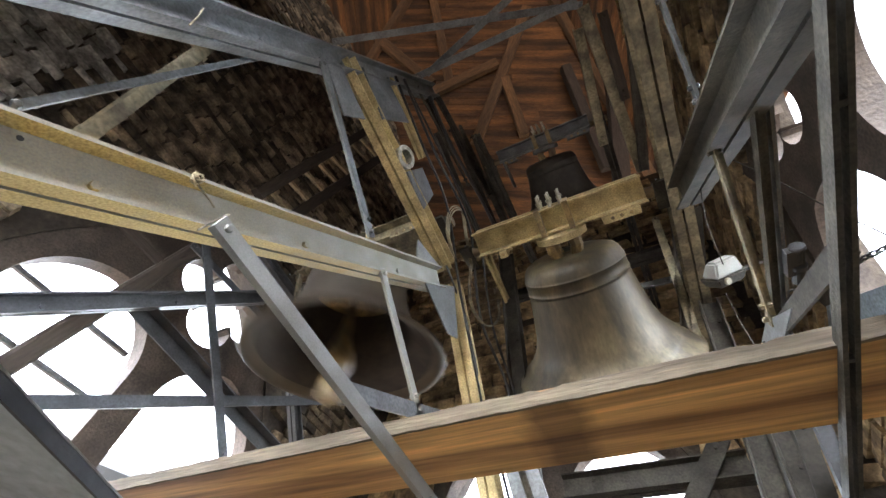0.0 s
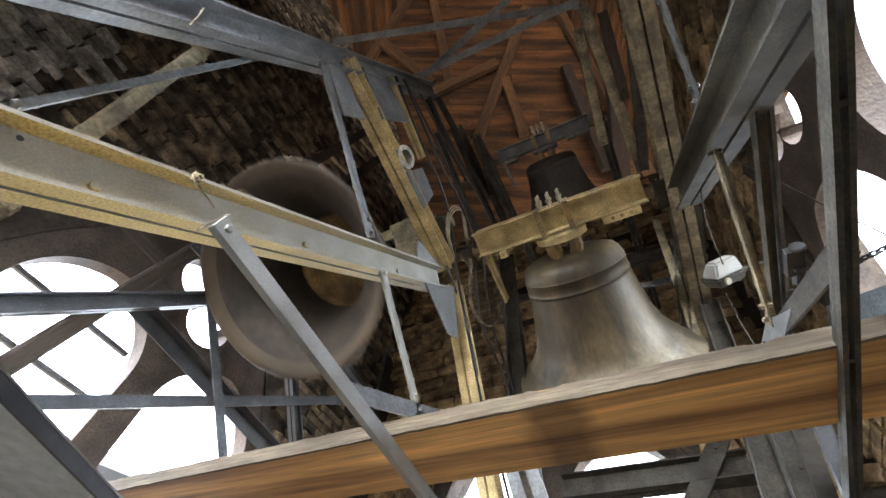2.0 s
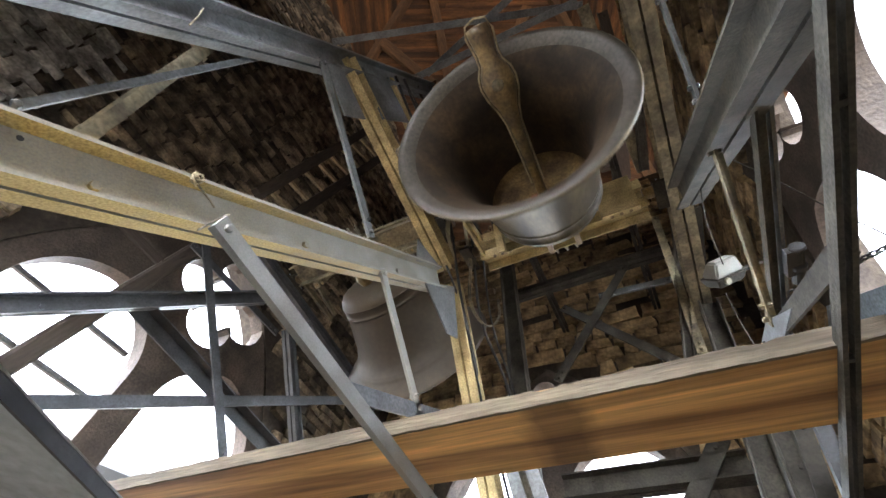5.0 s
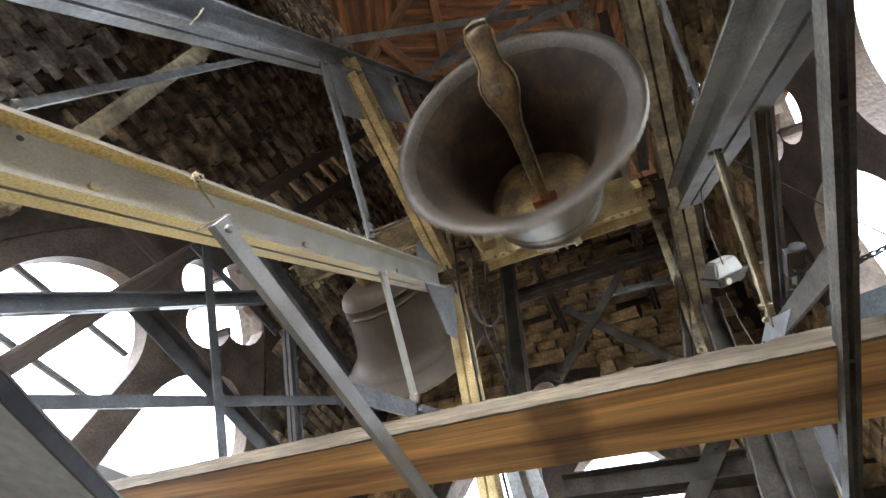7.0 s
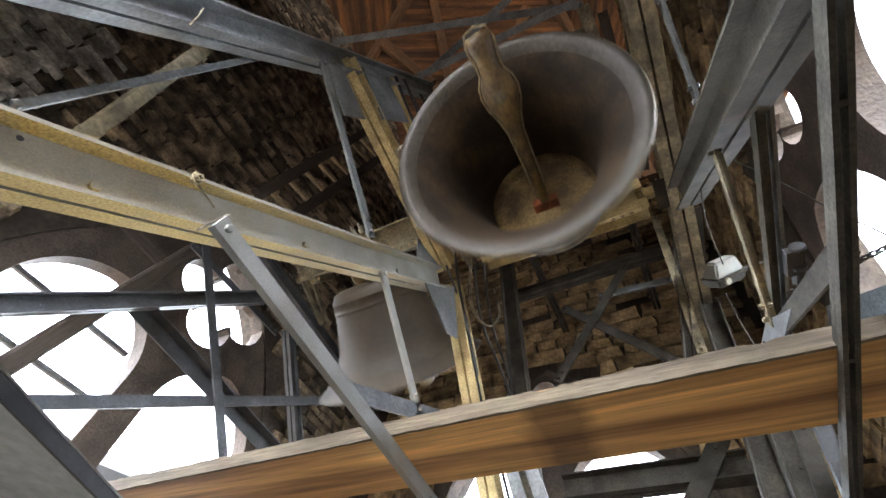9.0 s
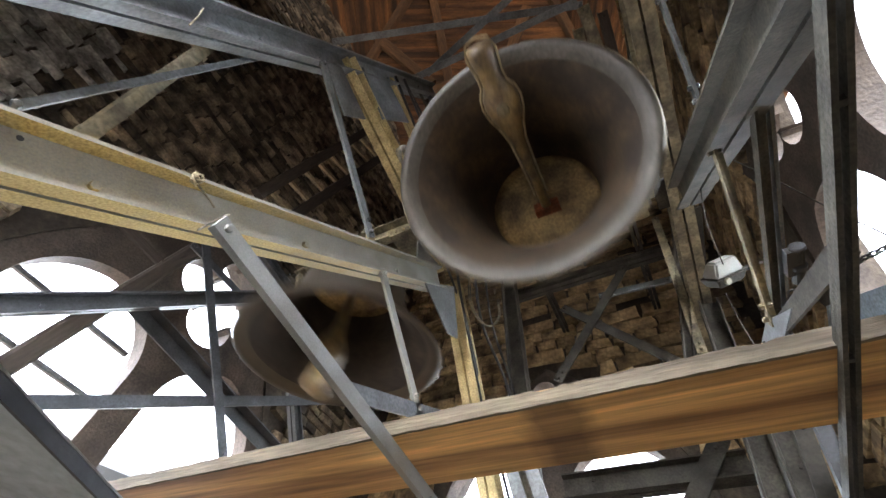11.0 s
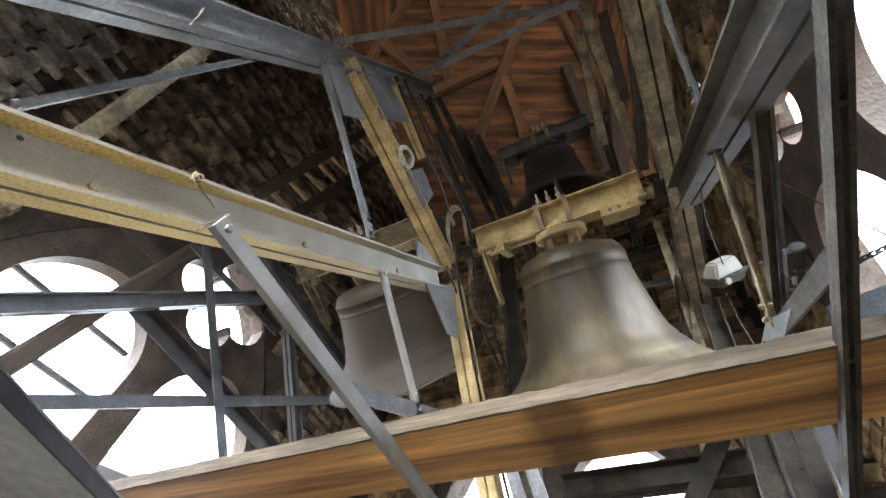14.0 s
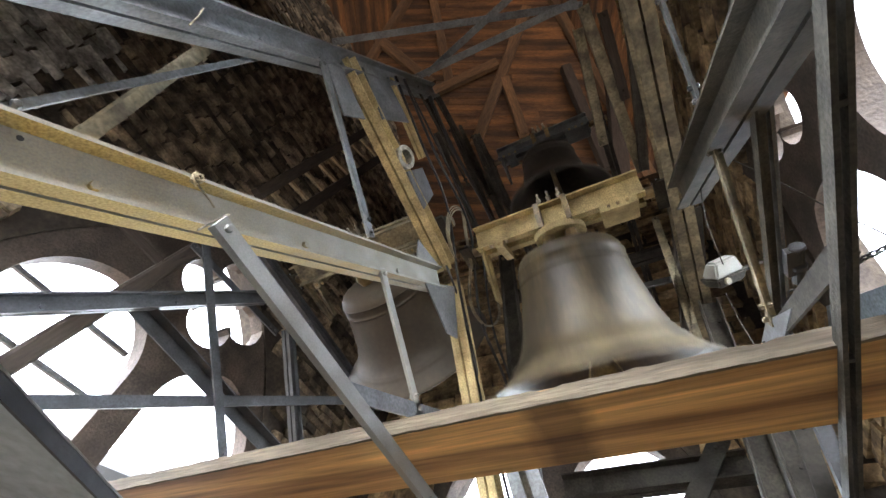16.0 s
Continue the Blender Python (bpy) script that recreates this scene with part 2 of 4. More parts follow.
def member(name, kind, p0, p1, w, h, mat, side, label, group):
    """A rolled steel member or timber from p0 to p1. w: its size towards side; h: across."""
    length = (Vector(p1) - Vector(p0)).length
    m = along(p0, p1, side)
    if kind == "ch":
        thing = new(name)
        thing.matrix_basis = m
        gap, t = 0.012, 0.010
        for s in (-1, 1):
            bm = bmesh.new()
            section(bm, [(x + s * gap / 2, y) for x, y in channel(w / 2 - gap / 2, h, t, s)], length)
            part("channel", bm, mat, thing)
        k, b = 0.18, min(0.028, w / 2 - 0.002)
        while k < length - 0.1:
            bm = bmesh.new()
            lathe(bm, [(0.010, -b), (0.012, 0.002 - b), (0.012, b - 0.002), (0.010, b)], 6, pose(0, h * 0.2, k, 0, 90, 0))
            part("bolt", bm, mat, thing)
            k += 0.62
        return tagged(thing, label, "steel beam", group)
    bm = bmesh.new()
    if kind == "flat":
        section(bm, [(-w / 2, -h / 2), (w / 2, -h / 2), (w / 2, h / 2), (-w / 2, h / 2)], length)
    elif kind == "angle":
        t = 0.008
        section(bm, [(-w / 2, -h / 2), (w / 2, -h / 2), (w / 2, -h / 2 + t), (-w / 2 + t, -h / 2 + t), (-w / 2 + t, h / 2), (-w / 2, h / 2)], length)
    else:
        b = 0.015
        section(bm, [(-w / 2 + b, -h / 2), (w / 2 - b, -h / 2), (w / 2, -h / 2 + b), (w / 2, h / 2 - b), (w / 2 - b, h / 2), (-w / 2 + b, h / 2), (-w / 2, h / 2 - b), (-w / 2, -h / 2 + b)], length)
    ob = part(name, bm, mat)
    ob.matrix_basis = m
    if kind != "wood":
        x = -w / 2 + 0.004 if kind == "angle" else 0.0
        for k in (0.025, length - 0.025, length - 0.075):
            bm = bmesh.new()
            lathe(bm, [(0.008, -0.016 - w * 0.2), (0.0105, -0.014 - w * 0.2), (0.0105, 0.014 + w * 0.2), (0.008, 0.016 + w * 0.2)], 6, pose(x, 0, k, 0, 90, 0))
            part("bolt", bm, mat, ob)
    return tagged(ob, label, "timber" if kind == "wood" else "steel bar", group)


# ---- the tower ----
def arch(c, half, foot, spring, n=12, k=1.15):
    """A lancet's outline in a wall's plane: u, z."""
    pts = [(c - half, foot), (c + half, foot)]
    r = half * k
    for s in (1, -1):
        o = c + s * (half - r)
        top = math.acos((c - o) * s / r)
        for i in range(n + 1 if s > 0 else n):
            a = top * (i / n if s > 0 else 1 - (i + 1) / n)
            pts.append((o + s * r * math.cos(a), spring + r * math.sin(a)))
    return pts


def pierced(bm, outer, holes, depth, m):
    """A slab in the plane u, z, pierced by holes, depth thick towards +y, placed by m."""
    loops = [outer, *holes]
    rings = []
    for y in (0.0, depth):
        edges, made = [], []
        for loop in loops:
            vs = [bm.verts.new(m @ Vector((u, y, z))) for u, z in loop]
            made.append(vs)
            edges += [bm.edges.new((a, b)) for a, b in zip(vs, vs[1:] + vs[:1])]
        bmesh.ops.triangle_fill(bm, use_beauty=True, use_dissolve=False, edges=edges)
        rings.append(made)
    for a, b in zip(*rings):
        for i in range(len(a)):
            j = (i + 1) % len(a)
            bm.faces.new((a[i], a[j], b[j], b[i]))


# each wall's own frame: u runs along it, y outwards
WALLS = {
    "wall_west": pose(MID[0] - HALF, MID[1], 0, 0, 0, 90),
    "wall_north": pose(MID[0], MID[1] + DEEP, 0),
    "wall_east": pose(MID[0] + HALF, MID[1], 0, 0, 0, -90),
    "wall_south": pose(MID[0], MID[1] - DEEP, 0, 0, 0, 180),
}
LANCETS = [(-0.55, 0.485, 3.05), (0.63, 0.47, 3.00)]
# each window: its sill, how far it stands aside and above, how far its lights stand above and beside the west one's, and its oculus (u, z, size)
# sills stand out of view, set by how much light each lets in
WINDOWS = {
    "wall_west": (0.9, 0.0, 0.0, 0.03, 0.0, 0.17, 4.087, 1.0),
    "wall_north": (2.3, 0.0, 0.0, 0.2, -0.10, -0.05, 4.22, 0.6),
    "wall_east": (2.75, -0.34, 0.22, 0.06, 0.0, -0.02, 4.15, 0.85),
    # unseen wall: its window is added, the sill set for light from behind
    "wall_south": (2.35, 0.0, 0.0, 0.0, 0.0, 0.0, 4.02, 1.0),
}


def quatrefoil(u, z, size, n=12):
    """Four round lobes with blunt cusps between them."""
    d, r = 0.265 * size, 0.215 * size
    open_ = radians(118)
    pts = []
    for k in range(4):
        a0 = k * math.pi / 2
        for i in range(n + 1):
            a = a0 - open_ + 2 * open_ * i / n
            pts.append((u + d * math.cos(a0) + r * math.cos(a), z + d * math.sin(a0) + r * math.sin(a)))
        c = a0 + math.pi / 4
        for w in (-0.035, 0.035):
            pts.append((u + size * (0.225 * math.cos(c) - w * math.sin(c)), z + size * (0.225 * math.sin(c) + w * math.cos(c))))
    return pts


def tower_walls():
    for name, m in WALLS.items():
        foot, su, sz, lift, aside, ou, oz, size = WINDOWS[name]
        holes = [[(u + su, z + sz) for u, z in arch(0.0, 1.30, foot, 2.48, 20, 1.9)]]
        e = HALF + WALL if name in ("wall_north", "wall_south") else DEEP
        top = WEST_TOP if name == "wall_west" else WALL_TOP
        bm = bmesh.new()
        pierced(bm, [(-e, 0), (e, 0), (e, top), (-e, top)], holes, WALL, m)
        tagged(part(name, bm, STONE), "rough masonry tower wall with a two-light tracery window", "wall", kind="structure")
        # dressed stone tracery, proud of the wall's inner face
        bm = bmesh.new()
        pierced(bm, arch(0.0, 1.298, foot + 0.002, 2.48, 20, 1.9), [arch(c + aside, h, foot + 0.1, s + lift) for c, h, s in LANCETS] + [quatrefoil(ou, oz, size)], 0.15, m @ Matrix.Translation((su, 0.02, sz)))
        tagged(part("window_tracery", bm, TRACERY), "carved sandstone tracery of two lancets and a quatrefoil", "window", "tracery windows", "structure")


tower_walls()
bm = bmesh.new()
box(bm, (MID[0] - HALF - WALL, MID[1] - DEEP - WALL, -0.15), (MID[0] + HALF + WALL, MID[1] + DEEP + WALL, 0.0))
tagged(part("floor", bm, FLOOR), "grey boarded floor of the bell chamber", "floor", kind="structure")
bm = bmesh.new()
box(bm, (-400, -400, -22), (400, 400, -20))
tagged(part("ground", bm, STONE), "distant ground far below the tower", "ground", kind="structure")


def spire():
    """The spire's boarded inside: four sloping faces of lapped boards, with rafters below their hips."""
    low, high = WALL_TOP - 0.05, WALL_TOP + 8.1
    peak, reach = (0.31, -1.664), (4.48, 6.68, 4.48, 2.90)
    outs = [Vector((math.cos(radians(25 + 90 * k)), math.sin(radians(25 + 90 * k)), 0)) for k in range(4)]
    rnd = random.Random(8)
    for k, out in enumerate(outs):
        run, r = Vector((-out.y, out.x, 0)), reach[k]
        left, right = reach[(k + 3) % 4], reach[(k + 1) % 4]
        slope = (Vector((0, 0, high - low)) - out * r).normalized()
        face = Matrix((run, slope, run.cross(slope))).transposed().to_4x4()
        face.translation = Vector((*peak, low)) + out * r
        own = face.inverted()
        bm = bmesh.new()
        rows = round(math.hypot(r, high - low) / 0.155)
        for i in range(rows):
            f0, f1 = i / rows, (i + 1.0 + rnd.uniform(0.02, 0.12)) / rows
            joint = rnd.uniform(-0.6, 0.6)
            for s0, s1 in ((-1.0, joint), (joint - 0.0006, 1.0)):
                ends = []
                for f, lift in ((f0, rnd.uniform(0.0, 0.006)), (min(f1, 0.995), 0.018)):
                    rr, z = r * (1 - f), low + (high - low) * f
                    c = Vector((*peak, z)) + out * (rr + lift)
                    ends.append([c + run * (s * (left if s < 0 else right) * (1 - f) * 1.005) for s in (s0, s1)])
                vs = [bm.verts.new(own @ (p + d)) for d in (Vector(), out * 0.03) for e in ends for p in e]
                for q in ((0, 1, 3, 2), (4, 6, 7, 5), (0, 4, 5, 1), (2, 3, 7, 6), (0, 2, 6, 4), (1, 5, 7, 3)):
                    bm.faces.new([vs[j] for j in q])
        boards = part("ceiling", bm, BOARDS)
        boards.matrix_basis = face
        tagged(boards, "lapped orange brown boards of the spire's underside", "ceiling", kind="structure")
        corner = out * r + outs[(k + 1) % 4] * right
        hip = [Vector((*peak, low - 0.16)) + corner * (1 - f) + Vector((0, 0, (high - low) * f)) for f in (0.12, 0.95)]
        tagged(member("rafter", "wood", hip[0], hip[1], 0.16, 0.20, RAFTER, run, "dark squared rafter under the spire's boards", "spire rafters"), "", "rafter")


spire()


def plank():
    thing = new("walkway_plank")
    thing.matrix_basis = pose(-0.9, 1.17, 2.145)
    bm = bmesh.new()
    box(bm, (-2.2, -0.145, 0.006), (2.1, 0.155, 0.062))
    part("board", bm, BANDED_PINE, thing, "orange pine plank face")
    # the sawn edge, chipped and uneven
    bm = bmesh.new()
    rnd = random.Random(5)
    rings = []
    for i in range(131):
        x = -2.2 + 4.3 * i / 130
        chip = 0.010 if 0.60 < x < 0.66 or 1.15 < x < 1.19 else 0.0
        top, low = 0.060 + rnd.uniform(-0.0025, 0.002) - chip, 0.006 + rnd.uniform(-0.001, 0.0015)
        face = -0.1555 + rnd.uniform(-0.0015, 0.0015)
        rings.append([bm.verts.new(p) for p in ((x, face, low), (x, face, top), (x, -0.1452, top), (x, -0.1452, low))])
    for p, q in zip(rings, rings[1:]):
        for i in range(4):
            j = (i + 1) % 4
            bm.faces.new((p[i], p[j], q[j], q[i]))
    bm.faces.new(rings[0]), bm.faces.new(rings[-1])
    part("edge", bm, WEATHERED, thing, "grey weathered sawn edge")
    tagged(thing, "thick orange pine plank laid across the steel rails", "plank")


plank()


# ---- bells ----
def bell(name, d, at, half_yoke, drop, label, bronze, yoke):
    """A swinging bell: the Empty is its axle; d: the mouth's width; drop: from the axle to the mouth."""
    thing = new(name)
    thing.matrix_basis = pose(*at)
    R = d / 2
    H = drop - 0.165 * d
    out = [(0.30, 1.0), (0.42, 0.99), (0.49, 0.965), (0.525, 0.92), (0.541, 0.88), (0.5425, 0.871), (0.549, 0.869), (0.549, 0.860), (0.543, 0.858), (0.5475, 0.79), (0.548, 0.771), (0.5555, 0.769), (0.5555, 0.758), (0.549, 0.756), (0.551, 0.74), (0.575, 0.62), (0.60, 0.52), (0.635, 0.38), (0.69, 0.26), (0.76, 0.17), (0.775, 0.165), (0.785, 0.145), (0.80, 0.14), (0.803, 0.128), (0.83, 0.105), (0.90, 0.055), (0.97, 0.02), (1.0, 0.0), (0.985, -0.012)]
    inn = [(0.93, 0.0), (0.86, 0.05), (0.76, 0.12), (0.66, 0.23), (0.59, 0.36), (0.55, 0.5), (0.525, 0.66), (0.51, 0.80), (0.50, 0.875), (0.46, 0.88), (0.05, 0.885)]
    bm = bmesh.new()
    lathe(bm, [(R * r, -drop + H * z) for r, z in [(0.03, 1.0)] + out + inn], 96)
    body = part("bell_body", bm, bronze, thing, smooth=True)
    for inside in {SHADE_BRONZE: (SHADE_BRONZE,) * 3, BROWN_BRONZE: (DIM_INSIDE, HEAD_IN, BROWN_BRONZE)}.get(bronze, (BRONZE_IN, HEAD_IN, LIP)):
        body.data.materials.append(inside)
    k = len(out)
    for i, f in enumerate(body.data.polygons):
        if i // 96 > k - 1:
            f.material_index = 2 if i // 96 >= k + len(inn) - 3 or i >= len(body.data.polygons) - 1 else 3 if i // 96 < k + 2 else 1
    # crown and its ring
    bm = bmesh.new()
    lathe(bm, [(0.115 * d, -0.085 * d), (0.135 * d, -0.078 * d), (0.135 * d, -0.045 * d), (0.11 * d, -0.036 * d)], 40)
    part("crown_ring", bm, yoke, thing, "ochre ring that clamps the crown")
    for k in range(4):
        bm = bmesh.new()
        a = math.pi / 4 + k * math.pi / 2
        x, y = 0.085 * d * math.cos(a), 0.085 * d * math.sin(a)
        tube(bm, [(x * 0.8, y * 0.8, -0.175 * d), (x * 1.05, y * 1.05, -0.12 * d), (x * 0.9, y * 0.9, -0.05 * d)], 0.034 * d)
        part("crown_loop", bm, IRON, thing)
    # the yoke: two channels with straps and bolts
    yh = 0.135 * d
    for s in (-1, 1):
        bm = bmesh.new()
        section(bm, [(x + s * 0.03 * d, y) for x, y in channel(0.055 * d, yh, 0.011, s)], 2 * half_yoke)
        ob = part("yoke_channel", bm, yoke, thing)
        ob.matrix_basis = along((-half_yoke, 0, yh * 0.3), (half_yoke, 0, yh * 0.3), (0, 1, 0))
    for s in (-1, 1):
        bm = bmesh.new()
        box(bm, (s * 0.075 * d - 0.018, -0.095 * d, -yh * 0.24), (s * 0.075 * d + 0.018, 0.095 * d, yh * 0.8 + 0.008))
        part("strap", bm, IRON, thing)
        bm = bmesh.new()
        lathe(bm, [(0.028 * d, -0.01), (0.03 * d, 0.0), (0.03 * d, 0.14), (0.028 * d, 0.15)], 20, pose(s * (half_yoke + 0.07), 0, 0, 0, 90 * s, 0) @ Matrix.Translation((0, 0, -0.07)))
        part("gudgeon", bm, IRON, thing, "turned steel axle end")
        bm = bmesh.new()
        box(bm, (s * half_yoke - s * 0.17 * d - 0.07, -0.10 * d, -yh * 0.5), (s * half_yoke - s * 0.10 * d + 0.07, 0.10 * d, -yh * 0.2 - 0.004))
        part("end_plate", bm, yoke, thing)
        for i in (-0.035, 0.0, 0.035):
            for j in (-1, 1):
                bm = bmesh.new()
                lathe(bm, [(0.012, -0.006), (0.012, 0.004), (0.008, 0.008)], 8, pose(s * half_yoke - s * 0.135 * d + i * 1.6, j * 0.10 * d, -yh * 0.35, 90 * j, 0, 0))
                part("rivet", bm, IRON, thing)
    for i in (-1, 0, 1):
        for j in (-1, 1):
            bm = bmesh.new()
            lathe(bm, [(0.011, 0), (0.011, 0.03), (0.016, 0.03), (0.016, 0.05), (0.008, 0.05), (0.008, 0.09)], 8, pose(i * 0.055 * d, j * 0.06 * d, yh * 0.8))
            part("bolt", bm, PALE, thing)
    # lever arms of the ringing gear
    for y in (-0.05, 0.05):
        bm = bmesh.new()
        section(bm, [(-0.008, -0.022), (0.008, -0.022), (0.008, 0.022), (-0.008, 0.022)], 0.30 * d)
        ob = part("lever_arm", bm, yoke, thing)
        ob.matrix_basis = along((-half_yoke + 0.03, y * d, -yh * 0.2), (-half_yoke + 0.05, y * 0.5 * d, -0.34 * d), (1, 0, 0))
    # clapper, hung inside
    clap = new("clapper")
    clap.parent = thing
    clap.matrix_basis = pose(0, 0, -drop + H * 0.88)
    n = H * 1.03
    bm = bmesh.new()
    lathe(bm, [(0.024 * d, 0.02), (0.022 * d, -0.3 * n), (0.030 * d, -0.62 * n), (0.042 * d, -0.72 * n), (0.066 * d, -0.82 * n), (0.074 * d, -0.90 * n), (0.066 * d, -0.97 * n), (0.045 * d, -1.03 * n), (0.042 * d, -1.09 * n), (0.052 * d, -1.22 * n), (0.05 * d, -1.26 * n), (0.02 * d, -1.27 * n)], 24)
    part("shaft", bm, IRON, clap, smooth=True)
    bm = bmesh.new()
    box(bm, (-0.06 * d, -0.03 * d, -0.03), (0.06 * d, 0.03 * d, 0.07))
    part("hinge", bm, RUST, clap, "rust-red clapper hinge")
    if name == "great_bell":
        # a cord tied along both sides of the clapper and round its tail
        side_ = [(0.03, -0.15), (0.031, -0.4), (0.036, -0.62), (0.05, -0.72), (0.074, -0.82), (0.082, -0.90), (0.074, -0.97), (0.052, -1.03), (0.05, -1.09), (0.06, -1.22), (0.045, -1.29)]
        bm = bmesh.new()
        tube(bm, [(r * d, 0, z * n) for r, z in side_] + [(0, 0, -1.31 * n)] + [(-r * d, 0, z * n) for r, z in reversed(side_)], 0.006)
        part("cord", bm, ROPE, clap, "pale cord tied along the clapper")
        bm = bmesh.new()
        lathe(bm, [(0.026 * d, 0.0), (0.026 * d, 0.078 * d), (0.02 * d, 0.083 * d), (0.004 * d, 0.084 * d)], 20, pose(0, 0, -0.90 * n, -90))
        part("striking_pad", bm, DUSTY, clap, "small ochre striking pad", smooth=True)
    return tagged(thing, label, "bell", "swinging bells"), clap


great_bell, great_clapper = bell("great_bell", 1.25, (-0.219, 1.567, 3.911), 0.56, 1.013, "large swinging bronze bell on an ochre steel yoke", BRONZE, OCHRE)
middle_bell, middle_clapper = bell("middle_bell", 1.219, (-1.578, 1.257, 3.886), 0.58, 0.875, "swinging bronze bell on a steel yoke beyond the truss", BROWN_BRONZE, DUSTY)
small_bell, small_clapper = bell("small_bell", 0.85, (-0.178, 1.505, 5.205), 0.42, 0.644, "small bronze bell high under the roof, darkened for its shade", SHADE_BRONZE, STEEL)


# ---- the steel bell frame, member by member ----
member("raking_beam", "ch", (-0.900, -0.158, 2.004), (-0.900, 1.260, 3.279), 0.105, 0.130, WORN, (1, 0, 0), "ochre-dusted grey steel twin-channel raking beam of the bell frame", "bell frame members")
member("raking_beam", "ch", (-0.900, -0.677, 1.740), (-0.900, 0.674, 5.253), 0.100, 0.115, STEEL, (1, 0, 0), "grey painted steel twin-channel raking beam of the bell frame", "bell frame members")
member("frame_post", "ch", (-0.900, 0.067, 3.740), (-0.900, 1.341, 3.503), 0.100, 0.110, OCHRE, (1, 0, 0), "ochre dust-coated steel twin-channel frame post of the bell frame", "bell frame members")
member("frame_post", "ch", (-0.900, 1.437, 3.428), (-0.900, 2.159, 2.372), 0.100, 0.100, OCHRE, (1, 0, 0), "ochre dust-coated steel twin-channel frame post of the bell frame", "bell frame members")
member("brace_bar", "flat", (-0.855, 0.009, 3.399), (-0.855, 0.674, 2.867), 0.012, 0.045, STEEL, (1, 0, 0), "grey painted steel flat brace bar of the bell frame", "bell frame members")
member("frame_rail", "flat", (-0.775, 0.183, 2.187), (-0.775, 1.342, 2.067), 0.022, 0.050, STRUT, (1, 0, 0), "dust-greyed steel flat frame rail of the bell frame", "bell frame members")
member("brace_bar", "flat", (-0.855, 0.791, 2.791), (-0.855, 1.253, 2.392), 0.012, 0.040, STRUT, (1, 0, 0), "dust-greyed steel flat brace bar of the bell frame", "bell frame members")
member("brace_bar", "flat", (-0.855, 0.811, 2.194), (-0.855, 1.469, 2.512), 0.012, 0.060, STEEL, (1, 0, 0), "grey painted steel flat brace bar of the bell frame", "bell frame members")
member("frame_post", "ch", (-0.900, 0.309, 4.295), (-0.900, 0.838, 4.122), 0.050, 0.050, OCHRE, (1, 0, 0), "ochre dust-coated steel twin-channel frame post of the bell frame", "bell frame members")
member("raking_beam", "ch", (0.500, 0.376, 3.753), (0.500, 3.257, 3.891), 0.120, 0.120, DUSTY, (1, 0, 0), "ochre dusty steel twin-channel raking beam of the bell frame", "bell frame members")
member("raking_beam", "ch", (0.490, 0.172, 2.303), (0.490, 1.454, 3.591), 0.130, 0.140, OLIVE, (1, 0, 0), "dust-dulled olive grey steel twin-channel raking beam of the bell frame", "bell frame members")
member("frame_rail", "angle", (0.530, 0.432, 2.720), (0.530, 1.636, 2.758), 0.040, 0.040, OLIVE, (1, 0, 0), "dust-dulled olive grey steel angle frame rail of the bell frame", "bell frame members")
member("frame_rail", "angle", (0.570, 0.565, 2.751), (0.570, 1.743, 2.764), 0.030, 0.050, STEEL, (1, 0, 0), "grey painted steel angle frame rail of the bell frame", "bell frame members")
member("brace_bar", "angle", (0.460, 0.837, 2.901), (0.460, 1.447, 2.605), 0.030, 0.035, DUSTY, (1, 0, 0), "ochre dusty steel angle brace bar of the bell frame", "bell frame members")
near_post = member("frame_rail", "ch", (0.416, 0.251, 2.179), (0.417, 1.830, 2.116), 0.033, 0.036, OLIVE, (1, 0, 0), "dust-dulled grey steel twin-channel frame rail, right channel blackened for shade", "bell frame members")
# Right channel blackened: the shade on that side is put into its colour.
near_post.children[1].data.materials[0] = DARK
member("brace_bar", "flat", (0.460, 1.658, 2.695), (0.460, 0.779, 2.218), 0.012, 0.060, DIM_STEEL, (1, 0, 0), "shade-darkened grey steel flat brace bar of the bell frame", "bell frame members")
member("brace_bar", "flat", (0.460, 0.365, 3.218), (0.460, 0.725, 2.984), 0.012, 0.040, STEEL, (1, 0, 0), "grey painted steel flat brace bar of the bell frame", "bell frame members")
member("frame_post", "ch", (0.530, 2.500, 3.768), (0.012, 2.500, 0.000), 0.120, 0.120, DIM_STEEL, (0, 1, 0), "shade-darkened grey steel twin-channel frame post of the bell frame", "bell frame members")
member("frame_post", "ch", (0.452, 2.200, 2.660), (0.090, 2.200, 0.000), 0.090, 0.090, DIM_STEEL, (0, 1, 0), "shade-darkened grey steel twin-channel frame post of the bell frame", "bell frame members")
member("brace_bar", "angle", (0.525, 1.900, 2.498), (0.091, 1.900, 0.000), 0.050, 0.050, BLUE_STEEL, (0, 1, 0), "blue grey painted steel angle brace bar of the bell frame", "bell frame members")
member("frame_post", "ch", (0.540, 1.667, 3.818), (0.540, 3.863, 4.371), 0.120, 0.120, DIM_STEEL, (1, 0, 0), "shade-darkened grey steel twin-channel frame post of the bell frame", "bell frame members")
member("brace_bar", "angle", (0.512, 2.500, 4.922), (0.350, 2.500, 3.368), 0.060, 0.060, DUSTY, (0, 1, 0), "ochre dusty steel angle brace bar of the bell frame", "bell frame members")
member("frame_beam", "ch", (-2.280, 0.149, 2.471), (-2.280, 1.143, 3.579), 0.080, 0.090, BLUE_STEEL, (1, 0, 0), "blue grey painted steel twin-channel frame beam of the bell frame", "bell frame members")
